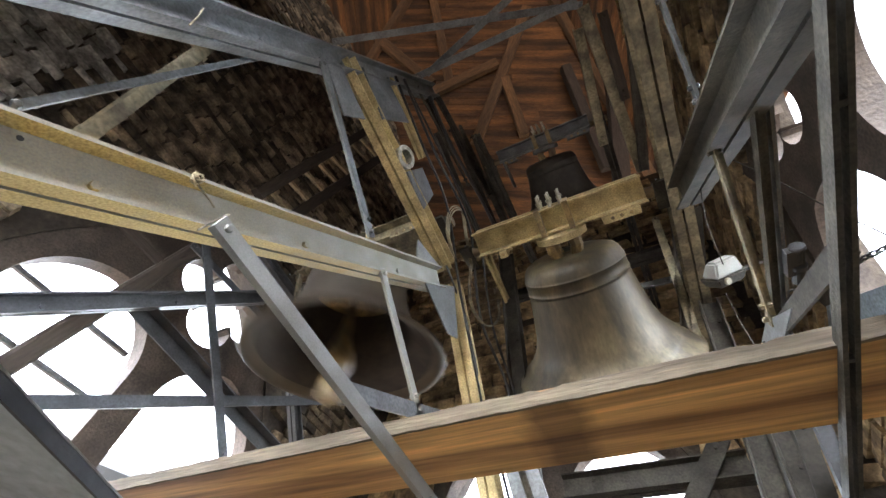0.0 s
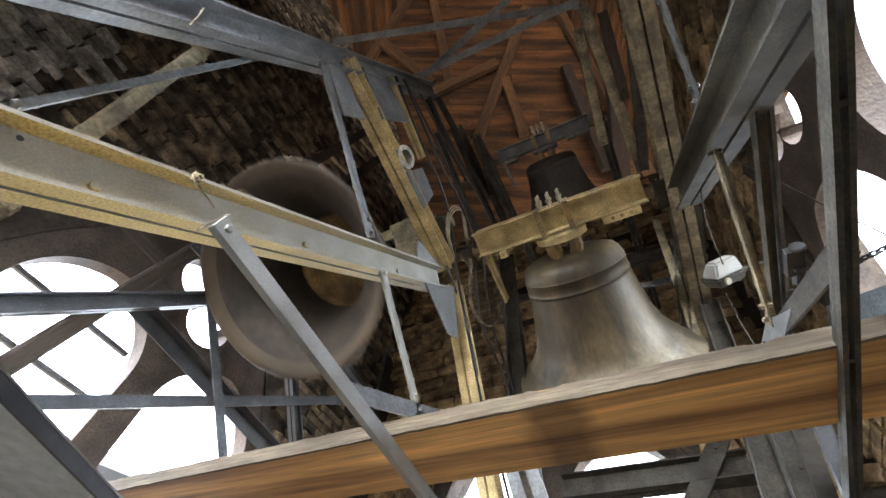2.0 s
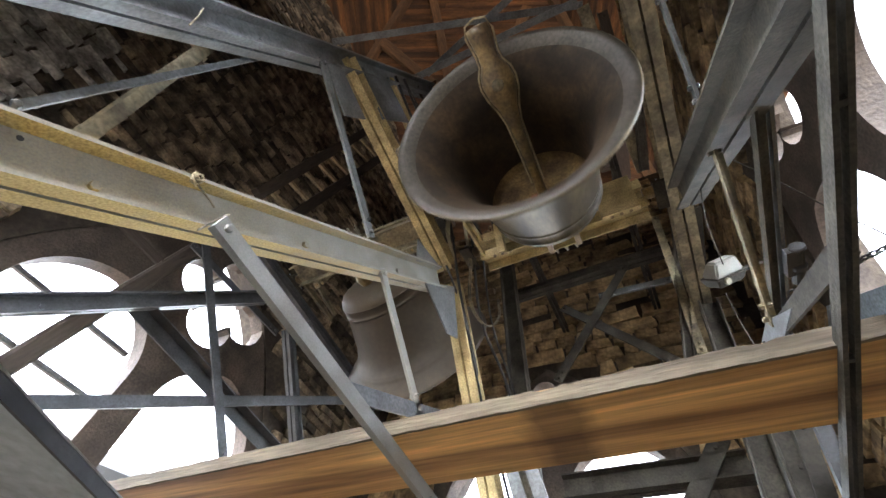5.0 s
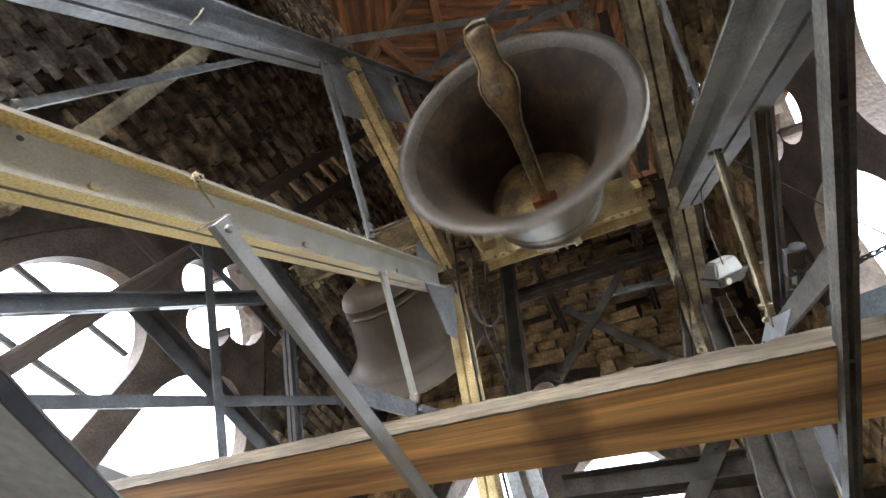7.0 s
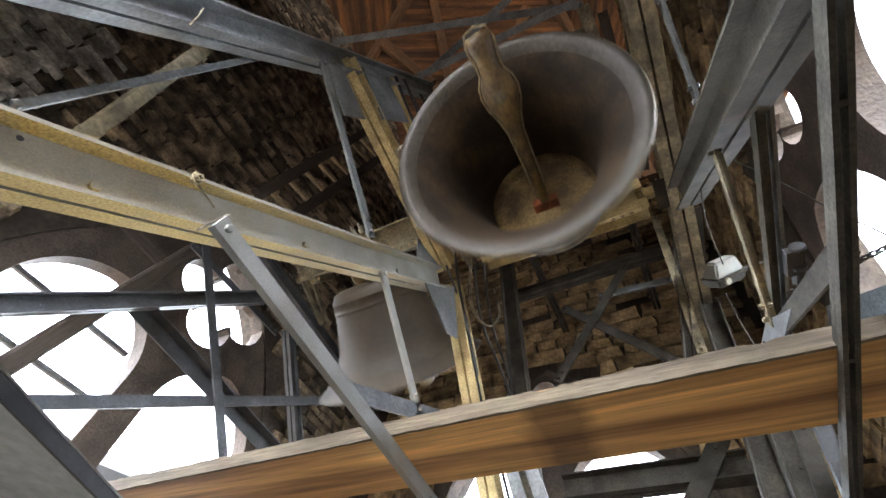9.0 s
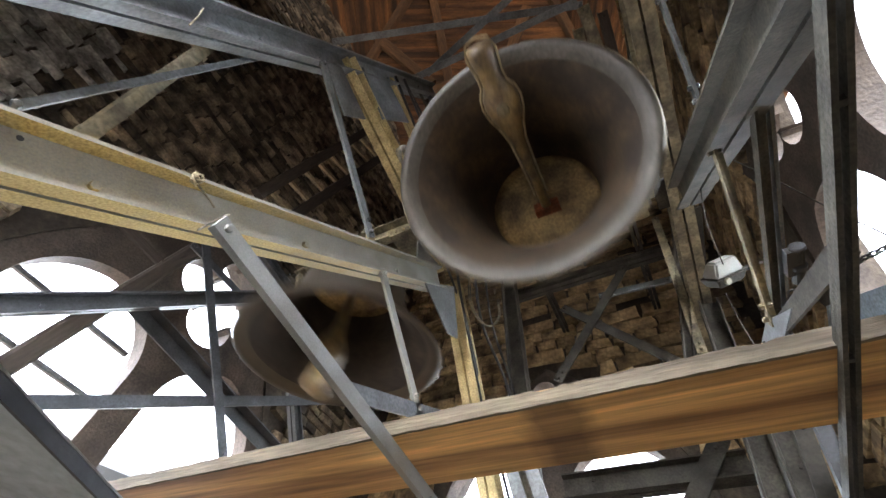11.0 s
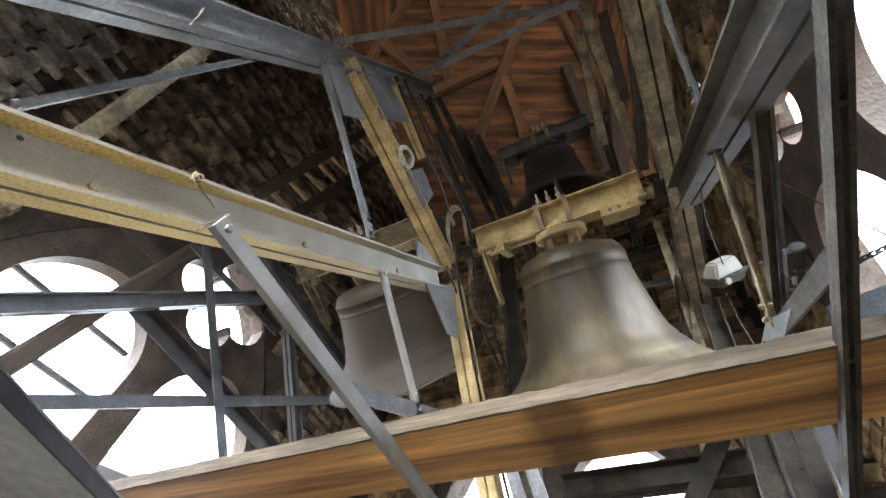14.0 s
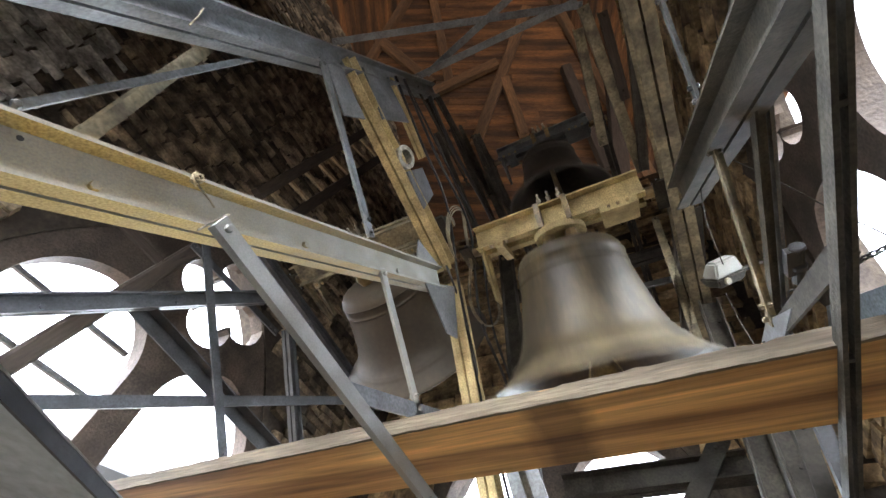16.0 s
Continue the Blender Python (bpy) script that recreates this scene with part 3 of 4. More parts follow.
member("frame_beam", "flat", (-2.280, 0.491, 2.252), (-2.280, 2.245, 3.471), 0.030, 0.060, BLUE_STEEL, (1, 0, 0), "blue grey painted steel flat frame beam of the bell frame", "bell frame members")
member("brace_bar", "flat", (-2.240, 0.503, 3.553), (-2.240, 1.487, 2.500), 0.012, 0.055, BLUE_STEEL, (1, 0, 0), "blue grey painted steel flat brace bar of the bell frame", "bell frame members")
member("frame_rail", "angle", (-2.330, 0.535, 2.938), (-2.330, 1.917, 2.794), 0.080, 0.090, BLUE_STEEL, (1, 0, 0), "blue grey painted steel angle frame rail of the bell frame", "bell frame members")
member("frame_rail", "ch", (-2.180, 0.829, 3.730), (-2.180, 2.478, 3.546), 0.080, 0.080, BLUE_STEEL, (1, 0, 0), "blue grey painted steel twin-channel frame rail of the bell frame", "bell frame members")
member("brace_bar", "ch", (-2.330, 1.472, 3.573), (-2.330, 1.984, 2.931), 0.070, 0.070, BLUE_STEEL, (1, 0, 0), "blue grey painted steel twin-channel brace bar of the bell frame", "bell frame members")
member("timber_post", "wood", (-2.620, -0.012, 0.000), (-2.620, 0.764, 4.370), 0.100, 0.100, TIMBER, (1, 0, 0), "dark old oak squared timber post of the bell frame", "bell frame members")
member("brace_bar", "angle", (-1.000, -0.101, 2.224), (-1.000, -0.236, 3.130), 0.040, 0.045, DUSTY, (1, 0, 0), "ochre dusty steel angle brace bar of the bell frame", "bell frame members")
member("brace_bar", "flat", (-0.970, -0.206, 2.151), (-0.970, -0.095, 3.276), 0.012, 0.020, STEEL, (1, 0, 0), "grey painted steel flat brace bar of the bell frame", "bell frame members")
member("brace_bar", "angle", (-1.378, -0.051, 5.000), (0.425, 0.552, 5.000), 0.050, 0.050, STEEL, (0, 0, 1), "grey painted steel angle brace bar of the bell frame", "bell frame members")
member("brace_bar", "angle", (-0.888, 0.455, 4.900), (0.385, 0.499, 4.900), 0.050, 0.050, STEEL, (0, 0, 1), "grey painted steel angle brace bar of the bell frame", "bell frame members")
member("brace_bar", "flat", (-0.808, 0.482, 4.950), (0.039, 0.267, 4.950), 0.012, 0.050, STEEL, (0, 0, 1), "grey painted steel flat brace bar of the bell frame", "bell frame members")
member("brace_bar", "angle", (0.423, 0.559, 5.000), (0.519, 1.994, 5.000), 0.080, 0.080, DUSTY, (0, 0, 1), "ochre dusty steel angle brace bar of the bell frame", "bell frame members")
member("brace_bar", "angle", (0.357, 0.696, 5.050), (0.293, 1.658, 5.050), 0.070, 0.070, DUSTY, (0, 0, 1), "ochre dusty steel angle brace bar of the bell frame", "bell frame members")
member("brace_bar", "flat", (-0.467, 2.555, 4.191), (0.420, 2.555, 3.152), 0.012, 0.070, DIM_STEEL, (0, 1, 0), "shade-darkened grey steel flat brace bar of the bell frame", "bell frame members")
member("brace_bar", "flat", (0.114, 2.543, 4.461), (-0.590, 2.543, 3.450), 0.012, 0.070, DIM_STEEL, (0, 1, 0), "shade-darkened grey steel flat brace bar of the bell frame", "bell frame members")
member("frame_beam", "ch", (-0.966, 2.600, 4.556), (0.533, 2.600, 4.588), 0.090, 0.100, DIM_STEEL, (0, 1, 0), "shade-darkened grey steel twin-channel frame beam of the bell frame", "bell frame members")
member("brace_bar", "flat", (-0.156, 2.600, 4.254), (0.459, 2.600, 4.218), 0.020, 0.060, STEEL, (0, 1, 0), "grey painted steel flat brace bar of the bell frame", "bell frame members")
member("frame_beam", "ch", (-0.676, 2.700, 2.771), (0.340, 2.700, 2.772), 0.120, 0.140, DIM_STEEL, (0, 1, 0), "shade-darkened grey steel twin-channel frame beam of the bell frame", "bell frame members")
member("brace_bar", "flat", (-0.014, 2.650, 2.574), (0.254, 2.650, 2.921), 0.020, 0.100, DIM_STEEL, (0, 1, 0), "shade-darkened grey steel flat brace bar of the bell frame", "bell frame members")
member("brace_bar", "angle", (-0.900, 0.728, 5.344), (-0.900, 2.000, 5.565), 0.050, 0.050, DIM_STEEL, (1, 0, 0), "shade-darkened grey steel angle brace bar of the bell frame", "bell frame members")
member("brace_bar", "angle", (-1.518, 2.000, 8.644), (-0.697, 2.000, 4.651), 0.060, 0.060, DIM_STEEL, (0, 1, 0), "shade-darkened grey steel angle brace bar of the bell frame", "bell frame members")
member("brace_bar", "flat", (-0.900, 0.496, 4.843), (-0.900, 1.496, 4.907), 0.012, 0.030, DIM_STEEL, (1, 0, 0), "shade-darkened grey steel flat brace bar of the bell frame", "bell frame members")
member("brace_bar", "angle", (0.531, 0.646, 4.955), (0.532, 1.320, 4.955), 0.065, 0.065, TIMBER, (0, 0, 1), "dark old oak angle brace bar of the bell frame", "bell frame members")
member("frame_rail", "ch", (0.699, 0.687, 4.930), (0.531, 1.964, 4.930), 0.060, 0.070, DIM_STEEL, (0, 0, 1), "shade-darkened grey steel twin-channel frame rail of the bell frame", "bell frame members")
member("brace_bar", "flat", (0.393, 1.600, 2.334), (-0.088, 1.600, 0.000), 0.012, 0.050, DIM_STEEL, (0, 1, 0), "shade-darkened grey steel flat brace bar of the bell frame", "bell frame members")
member("brace_bar", "flat", (-0.543, 1.600, 2.382), (0.113, 1.600, 0.000), 0.012, 0.050, STEEL, (0, 1, 0), "grey painted steel flat brace bar of the bell frame", "bell frame members")
member("brace_bar", "flat", (-0.629, 1.600, 2.396), (0.048, 1.600, 0.000), 0.012, 0.050, STEEL, (0, 1, 0), "grey painted steel flat brace bar of the bell frame", "bell frame members")
member("frame_post", "ch", (-0.950, 2.500, 5.300), (-0.700, 2.500, 0.000), 0.110, 0.130, DIM_STEEL, (0, 1, 0), "shade-darkened grey steel twin-channel frame post of the bell frame", "bell frame members")
member("frame_post", "ch", (0.638, 2.500, 4.790), (0.267, 2.500, 3.347), 0.060, 0.070, DIM_STEEL, (0, 1, 0), "shade-darkened grey steel twin-channel frame post of the bell frame", "bell frame members")
member("brace_bar", "flat", (-2.080, 1.425, 3.528), (-2.080, 1.945, 3.311), 0.012, 0.050, BLUE_STEEL, (1, 0, 0), "blue grey painted steel flat brace bar of the bell frame", "bell frame members")
member("brace_bar", "flat", (-3.170, 3.536, 5.715), (-3.160, 3.600, 4.350), 0.070, 0.012, STEEL, (0, 1, 0), "grey painted steel flat brace bar of the bell frame", "bell frame members")
member("brace_bar", "flat", (-2.380, 0.551, 3.522), (-2.380, 1.430, 3.522), 0.012, 0.050, BLUE_STEEL, (1, 0, 0), "blue grey painted steel flat brace bar of the bell frame", "bell frame members")
member("brace_bar", "flat", (-2.600, 0.140, 3.437), (-2.600, 0.627, 3.430), 0.020, 0.060, TIMBER, (1, 0, 0), "dark old oak flat brace bar of the bell frame", "bell frame members")
member("brace_bar", "angle", (-0.925, 1.085, 5.456), (-0.925, 2.374, 5.207), 0.050, 0.050, DIM_STEEL, (1, 0, 0), "shade-darkened grey steel angle brace bar of the bell frame", "bell frame members")
member("brace_bar", "angle", (-0.925, 1.496, 6.299), (-0.925, 2.711, 5.732), 0.060, 0.060, DIM_STEEL, (1, 0, 0), "shade-darkened grey steel angle brace bar of the bell frame", "bell frame members")
member("brace_bar", "angle", (-0.925, 0.907, 4.836), (-0.925, 1.859, 4.542), 0.045, 0.045, DIM_STEEL, (1, 0, 0), "shade-darkened grey steel angle brace bar of the bell frame", "bell frame members")
member("brace_bar", "angle", (-0.925, 0.670, 5.061), (-0.925, 1.183, 4.965), 0.040, 0.040, DIM_STEEL, (1, 0, 0), "shade-darkened grey steel angle brace bar of the bell frame", "bell frame members")
UNDER_BOARDS = Vector((0.33, -0.70, -0.63)).cross(Vector((0.0, 0.3, 1.0)))
# Two dark timbers, added to darken the boards beside the small bell.
member("rafter_brace", "wood", (1.894, 1.675, 12.783), (0.739, 4.394, 9.181), 0.300, 0.22, TIMBER, UNDER_BOARDS, "dark squared timber added under the spire's boards", "spire rafters")
member("rafter_brace", "wood", (0.507, 2.477, 11.181), (0.572, 4.152, 9.362), 0.200, 0.22, TIMBER, UNDER_BOARDS, "dark squared timber added under the spire's boards", "spire rafters")
member("rafter_brace", "wood", (0.198, 1.254, 12.643), (-1.657, 2.820, 9.955), 0.220, 0.16, RAFTER, UNDER_BOARDS, "brown squared timber brace under the spire's boards", "spire rafters")
member("rafter_brace", "wood", (-0.723, 2.145, 11.182), (-0.697, 3.123, 10.114), 0.200, 0.16, RAFTER, UNDER_BOARDS, "brown squared timber brace under the spire's boards", "spire rafters")
member("rafter_brace", "wood", (-2.423, 1.668, 10.834), (-0.767, 1.838, 11.499), 0.200, 0.16, RAFTER, UNDER_BOARDS, "brown squared timber brace under the spire's boards", "spire rafters")
member("rafter_brace", "wood", (-1.673, 0.045, 13.015), (-1.833, 1.672, 11.133), 0.200, 0.16, RAFTER, UNDER_BOARDS, "brown squared timber brace under the spire's boards", "spire rafters")
member("rafter_brace", "wood", (-3.369, -0.144, 12.350), (-2.188, 1.555, 11.079), 0.220, 0.16, RAFTER, UNDER_BOARDS, "brown squared timber brace under the spire's boards", "spire rafters")


def guard_panel():
    """The light grey panel of the guard rail near the lens, its upper edge a folded strip made black for the shade
    there.
    """
    thing = new("guard_panel")
    thing.matrix_basis = along((-0.295, -0.185, 1.556), (-0.640, 0.531, 1.556), (0, 0, 1))
    for name, mat, outline, label in (
        ("panel", LIGHT_STEEL, [(0.0, -0.001), (0.0, -0.30), (0.004, -0.30), (0.004, -0.001)], "light grey painted sheet"),
        ("edge_strip", DARK, [(-0.0005, 0.0), (0.011, 0.0), (0.011, 0.004), (-0.0005, 0.004)], "folded strip, black for the shade on it"),
        ("lip", STRUT, [(0.0112, -0.002), (0.0130, -0.002), (0.0130, 0.0045), (0.0112, 0.0045)], "thin dusty grey upper lip"),
    ):
        bm = bmesh.new()
        section(bm, outline, 0.795)
        part(name, bm, mat, thing, label)
    bm = bmesh.new()
    box(bm, (-1.556, -0.24, 0.30), (-0.001, -0.20, 0.34))
    part("leg", bm, DIM_STEEL, thing)
    tagged(thing, "light grey sheet steel guard, its folded edge blackened for shade", "guard rail")


guard_panel()


# ---- masonry: rough courses proud of the mortar ----
def stone_mesh(i, length, height, kind):
    rnd = random.Random(100 + i)
    bm = bmesh.new()
    vs = box(bm, (-length / 2, -0.035, -height / 2), (length / 2, 0.02, height / 2))
    for v in vs:
        v.co += Vector((rnd.uniform(-0.014, 0.014), rnd.uniform(-0.016, 0.008), rnd.uniform(-0.012, 0.012)))
    me = bpy.data.meshes.new("stone")
    bm.to_mesh(me)
    bm.free()
    me.materials.append(kind)
    return me


COURSE = 0.095
SIZES = [0.13, 0.18, 0.22, 0.27, 0.33, 0.40]
STONES = {kind: [(s, stone_mesh(10 * i + j, s - 0.022, COURSE - 0.02, kind)) for i, s in enumerate(SIZES) for j in range(3)] for kind in (RUBBLE, OCHRE_STONE)}


def in_window(u, z, name):
    """Within the tracery's outline, or near it."""
    u, z = u - WINDOWS[name][1], z - WINDOWS[name][2]
    if z < WINDOWS[name][0] - 0.05:
        return False
    if z < 2.5:
        return abs(u) < 1.36
    return (abs(u) + 1.17) ** 2 + (z - 2.48) ** 2 < 2.54 ** 2


def masonry(name, near, tall=1.0, stone=RUBBLE, patch=None):
    """Stones of one wall; those within near (u0, u1, z0, z1) are pieces of their own, up to 150.
    tall: how high its courses are; stone: its kind; patch: u0, u1, z0, z1 and the kind of stone there."""
    m, wall = WALLS[name], bpy.data.objects[name]
    rnd = random.Random(name)
    verts, faces, kinds, count = [], [], [], 0
    grow = Matrix.Diagonal((tall ** 0.5, 1.0 + 0.8 * (tall - 1), tall, 1))
    end = HALF if name in ("wall_north", "wall_south") else DEEP
    z = 0.06
    while z < (WEST_TOP if name == "wall_west" else WALL_TOP) - 0.05:
        u = -end + rnd.uniform(0, 0.2)
        while u < end - 0.05:
            size, me = rnd.choice(STONES[stone])
            size *= tall ** 0.5
            c = u + size / 2
            u += size
            if u > end or in_window(c - size / 2, z, name) or in_window(c + size / 2, z, name) or rnd.random() < 0.03:
                continue
            place = m @ pose(c, -rnd.uniform(-0.008, 0.014), z, rnd.uniform(-3, 3), rnd.uniform(-2.5, 2.5), rnd.uniform(-4, 4)) @ grow
            if count < 150 and near[0] < c < near[1] and near[2] < z < near[3]:
                ob = new("stone", me)
                ob.parent, ob.matrix_basis = wall, place
                count += 1
            else:
                k = len(verts)
                verts += [place @ v.co for v in me.vertices]
                faces += [tuple(k + i for i in f.vertices) for f in me.polygons]
                kinds += [1 if patch and patch[0] < c < patch[1] and patch[2] < z < patch[3] else 0] * len(me.polygons)
        z += COURSE * tall * rnd.uniform(0.96, 1.06)
    me = bpy.data.meshes.new("stonework")
    me.from_pydata(verts, [], faces)
    me.materials.append(OCHRE_REST if stone == OCHRE_STONE else RUBBLE_REST)
    if patch:
        me.materials.append(patch[4])
        for f, kind in zip(me.polygons, kinds):
            f.material_index = kind
    ob = new("stonework", me)
    ob.parent = wall
    tagged(ob, "rough thin-coursed stonework in brown and ochre", kind="stuff")


masonry("wall_west", (-0.6, 1.6, 5.0, 7.2), patch=(-2.65, -1.85, 3.0, 5.1, PALE_STONE))
masonry("wall_north", (-0.4, 1.6, 4.2, 6.4), 1.7, OCHRE_STONE)
masonry("wall_east", (-2.5, -0.05, 4.9, 6.6), 1.25, OCHRE_STONE)
masonry("wall_south", (9, 9, 0, 0))


# ---- window ironwork ----
def saddle_bars():
    for z, y0, y1 in ((2.86, 0.09, 0.99), (3.22, 0.09, 1.0)):
        bm = bmesh.new()
        section(bm, [(-0.016, -0.016), (0.016, -0.016), (0.016, 0.016), (-0.016, 0.016)], y1 - y0)
        ob = part("saddle_bar", bm, STEEL)
        ob.matrix_basis = along((-3.28, y0, z), (-3.28, y1, z), (1, 0, 0))
        tagged(ob, "thin iron saddle bar across a window light", "window bar", "saddle bars", "structure")


saddle_bars()


# ---- small things on the frame ----
def cable(points, radius, label, mat=None, name="cable", group="cables down the frame"):
    bm = bmesh.new()
    pts = [Vector(p) for p in points]
    fine = []
    for i in range(len(pts) - 1):
        a, b, c, d = pts[max(i - 1, 0)], pts[i], pts[i + 1], pts[min(i + 2, len(pts) - 1)]
        for k in range(6):
            t = k / 6
            fine.append(0.5 * ((2 * b) + (c - a) * t + (2 * a - 5 * b + 4 * c - d) * t * t + (3 * b - a - 3 * c + d) * t ** 3))
    fine.append(pts[-1])
    tube(bm, fine, radius, 7)
    return tagged(part(name, bm, mat or DARK, smooth=True), label, "cable", group)


cable([(-0.862, 0.318, 4.336), (-0.862, 0.735, 4.150), (-0.862, 1.158, 3.988), (-0.862, 1.486, 3.385), (-0.862, 1.819, 2.960), (-0.862, 2.261, 2.492)], 0.009, "black cable strapped down the bell frame")
cable([(-0.840, 0.367, 4.411), (-0.840, 0.876, 4.248), (-0.840, 1.466, 4.136), (-0.862, 1.778, 3.473), (-0.862, 2.264, 3.242), (-0.862, 2.693, 2.683)], 0.010, "black cable strapped down the bell frame")
cable([(-0.862, 0.419, 4.488), (-0.862, 1.056, 4.451), (-0.862, 1.652, 4.341), (-0.862, 1.965, 3.599), (-0.840, 2.331, 3.239), (-0.862, 2.809, 2.734)], 0.008, "black cable strapped down the bell frame")
cable([(-0.862, 0.637, 4.938), (-0.862, 1.077, 4.851), (-0.862, 1.660, 4.945), (-0.862, 2.213, 4.948)], 0.016, "thick black cable beside the post")
cable([(-0.862, 1.283, 3.423), (-0.862, 1.501, 3.298), (-0.862, 1.717, 3.041), (-0.862, 1.927, 2.744)], 0.007, "black cable strapped down the bell frame")
for k in range(3):
    loop = cable([(-0.862, 1.326, 3.596), (-0.862, 1.220, 3.711), (-0.862, 1.201, 3.915), (-0.862, 1.253, 4.105), (-0.862, 1.359, 4.219), (-0.862, 1.446, 4.041), (-0.862, 1.577, 3.787)], 0.005, "beige cable loop hanging by the bearing", DUSTY)
    loop.location = (0.006 * k, 0.012 * k, -0.014 * k)
for k in range(2):
    loop = cable([(-0.862, 1.577, 3.787), (-0.862, 1.602, 3.455), (-0.862, 1.764, 3.417), (-0.862, 1.946, 3.543), (-0.862, 2.090, 3.779), (-0.862, 2.068, 3.949)], 0.005, "beige cable loop hanging by the bearing", DUSTY)
    loop.location = (0.008 * k, 0.010 * k, 0.006 * k)


def plate(name, points, thick, mat, label, category="plate", normal=(1, 0, 0)):
    """A flat plate with the given corners."""
    bm = bmesh.new()
    n = Vector(normal) * thick
    a = [bm.verts.new(Vector(p)) for p in points]
    b = [bm.verts.new(Vector(p) + n) for p in points]
    bm.faces.new(a), bm.faces.new(b[::-1])
    for i in range(len(a)):
        j = (i + 1) % len(a)
        bm.faces.new((a[i], a[j], b[j], b[i]))
    return tagged(part(name, bm, mat), label, category, "frame plates")


plate("gusset_plate", ((-0.862, 0.143, 3.829), (-0.862, 0.280, 4.110), (-0.830, 0.555, 3.988), (-0.862, 0.415, 3.702)), 0.010, STEEL, "blue grey gusset plate between the twin posts")
plate("gusset_plate", ((-0.862, 0.717, 3.613), (-0.862, 0.819, 3.879), (-0.862, 0.991, 3.819), (-0.862, 0.944, 3.544)), 0.010, STEEL, "blue grey gusset plate between the twin posts")
plate("gusset_plate", ((-0.862, 0.015, 3.435), (-0.862, 0.068, 3.561), (-0.862, 0.338, 3.483), (-0.862, 0.250, 3.291)), 0.008, STEEL, "grey gusset plate bolted to the post head")
plate("gusset_plate", ((-0.862, 0.967, 3.258), (-0.862, 1.205, 3.316), (-0.862, 1.002, 3.114)), 0.008, STEEL, "small grey gusset plate on the raking beam")
plate("gusset_plate", ((-0.862, 1.104, 3.058), (-0.862, 1.391, 3.344), (-0.862, 1.496, 3.020), (-0.862, 1.385, 2.960)), 0.008, STEEL, "long grey gusset plate under the raking beam")
plate("gusset_plate", ((0.450, 1.480, 2.655), (0.450, 1.214, 2.458), (0.450, 1.476, 2.540), (0.450, 1.751, 2.748)), 0.010, STEEL, "grey gusset plate where braces meet")


def insulator():
    """A pale porcelain cable drum between the posts."""
    thing = new("cable_drum")
    thing.matrix_basis = along((-0.880, 0.661, 3.706), (-0.830, 0.660, 3.688), (0, 0, 1))
    bm = bmesh.new()
    lathe(bm, [(0.066, -0.045), (0.072, -0.040), (0.072, -0.020), (0.058, -0.012), (0.058, 0.012), (0.072, 0.020), (0.072, 0.040), (0.066, 0.045), (0.044, 0.045), (0.040, -0.01), (0.012, -0.012)], 36)
    part("drum", bm, PALE, thing, "cream drum")
    bm = bmesh.new()
    lathe(bm, [(0.014, -0.011), (0.014, 0.02), (0.010, 0.024)], 12)
    part("hub", bm, DUSTY, thing)
    tagged(thing, "cream ring-shaped cable drum bolted between the posts", "drum")


insulator()


def floodlight():
    """A small lamp: a dark tray with a pale glass hood over it, on a strap from the rail."""
    thing = new("floodlight")
    thing.matrix_basis = along((0.500, 1.745, 3.235), (0.500, 1.445, 3.385), (1, 0.55, 0.35))
    bm = bmesh.new()
    vs = box(bm, (-0.085, -0.055, 0.0), (0.085, 0.055, 0.075))
    for v in vs:
        if v.co.z > 0.05:
            v.co.x = v.co.x * 0.74 + 0.012
            v.co.y *= 0.62
    bmesh.ops.bevel(bm, geom=bm.edges[:], offset=0.010, segments=2, affect="EDGES")
    part("hood", bm, STRUT, thing, "pale bluish glass hood")
    bm = bmesh.new()
    vs = box(bm, (-0.092, -0.062, -0.050), (0.092, 0.062, -0.001))
    for v in vs:
        if v.co.z < -0.02:
            v.co.x *= 0.80
            v.co.y *= 0.75
    bmesh.ops.bevel(bm, geom=bm.edges[:], offset=0.006, segments=2, affect="EDGES")
    part("tray", bm, DIM_STEEL, thing, "dark rusty lamp tray")
    bm = bmesh.new()
    box(bm, (0.080, -0.018, -0.030), (0.230, 0.018, -0.018))
    part("bracket", bm, DIM_STEEL, thing)
    bm = bmesh.new()
    lathe(bm, [(0.016, -0.008), (0.018, -0.004), (0.018, 0.004), (0.014, 0.010)], 12, pose(-0.04, -0.064, -0.02, 90))
    part("cap", bm, PALE, thing, "pale round cap")
    tagged(thing, "pale glass floodlight in a dark tray on the bell frame", "floodlight")


floodlight()


def clamp_sensor():
    thing = new("clamp")
    thing.matrix_basis = along((0.470, 1.105, 2.448), (0.470, 0.955, 2.445), (1, 0, 0))
    for i, (r, z0, z1) in enumerate(((0.016, 0.0, 0.05), (0.022, 0.055, 0.075), (0.014, 0.08, 0.12), (0.02, 0.125, 0.14))):
        bm = bmesh.new()
        lathe(bm, [(r * 0.8, z0), (r, z0 + 0.004), (r, z1 - 0.004), (r * 0.8, z1)], 14)
        part("knob", bm, DARK, thing)
    bm = bmesh.new()
    box(bm, (-0.03, -0.012, 0.04), (0.012, 0.012, 0.13))
    part("jaw", bm, DARK, thing)
    tagged(thing, "black screw clamp fixed to the steel rail", "clamp")


clamp_sensor()
cable([(0.440, 1.122, 3.093), (0.460, 1.380, 3.177), (0.500, 1.650, 3.197)], 0.0028, "thin wire to the floodlight", DIM_STEEL)
cable([(0.500, 1.891, 3.239), (0.450, 1.766, 2.929), (0.420, 1.657, 2.662)], 0.0028, "thin wire from the floodlight", DIM_STEEL)
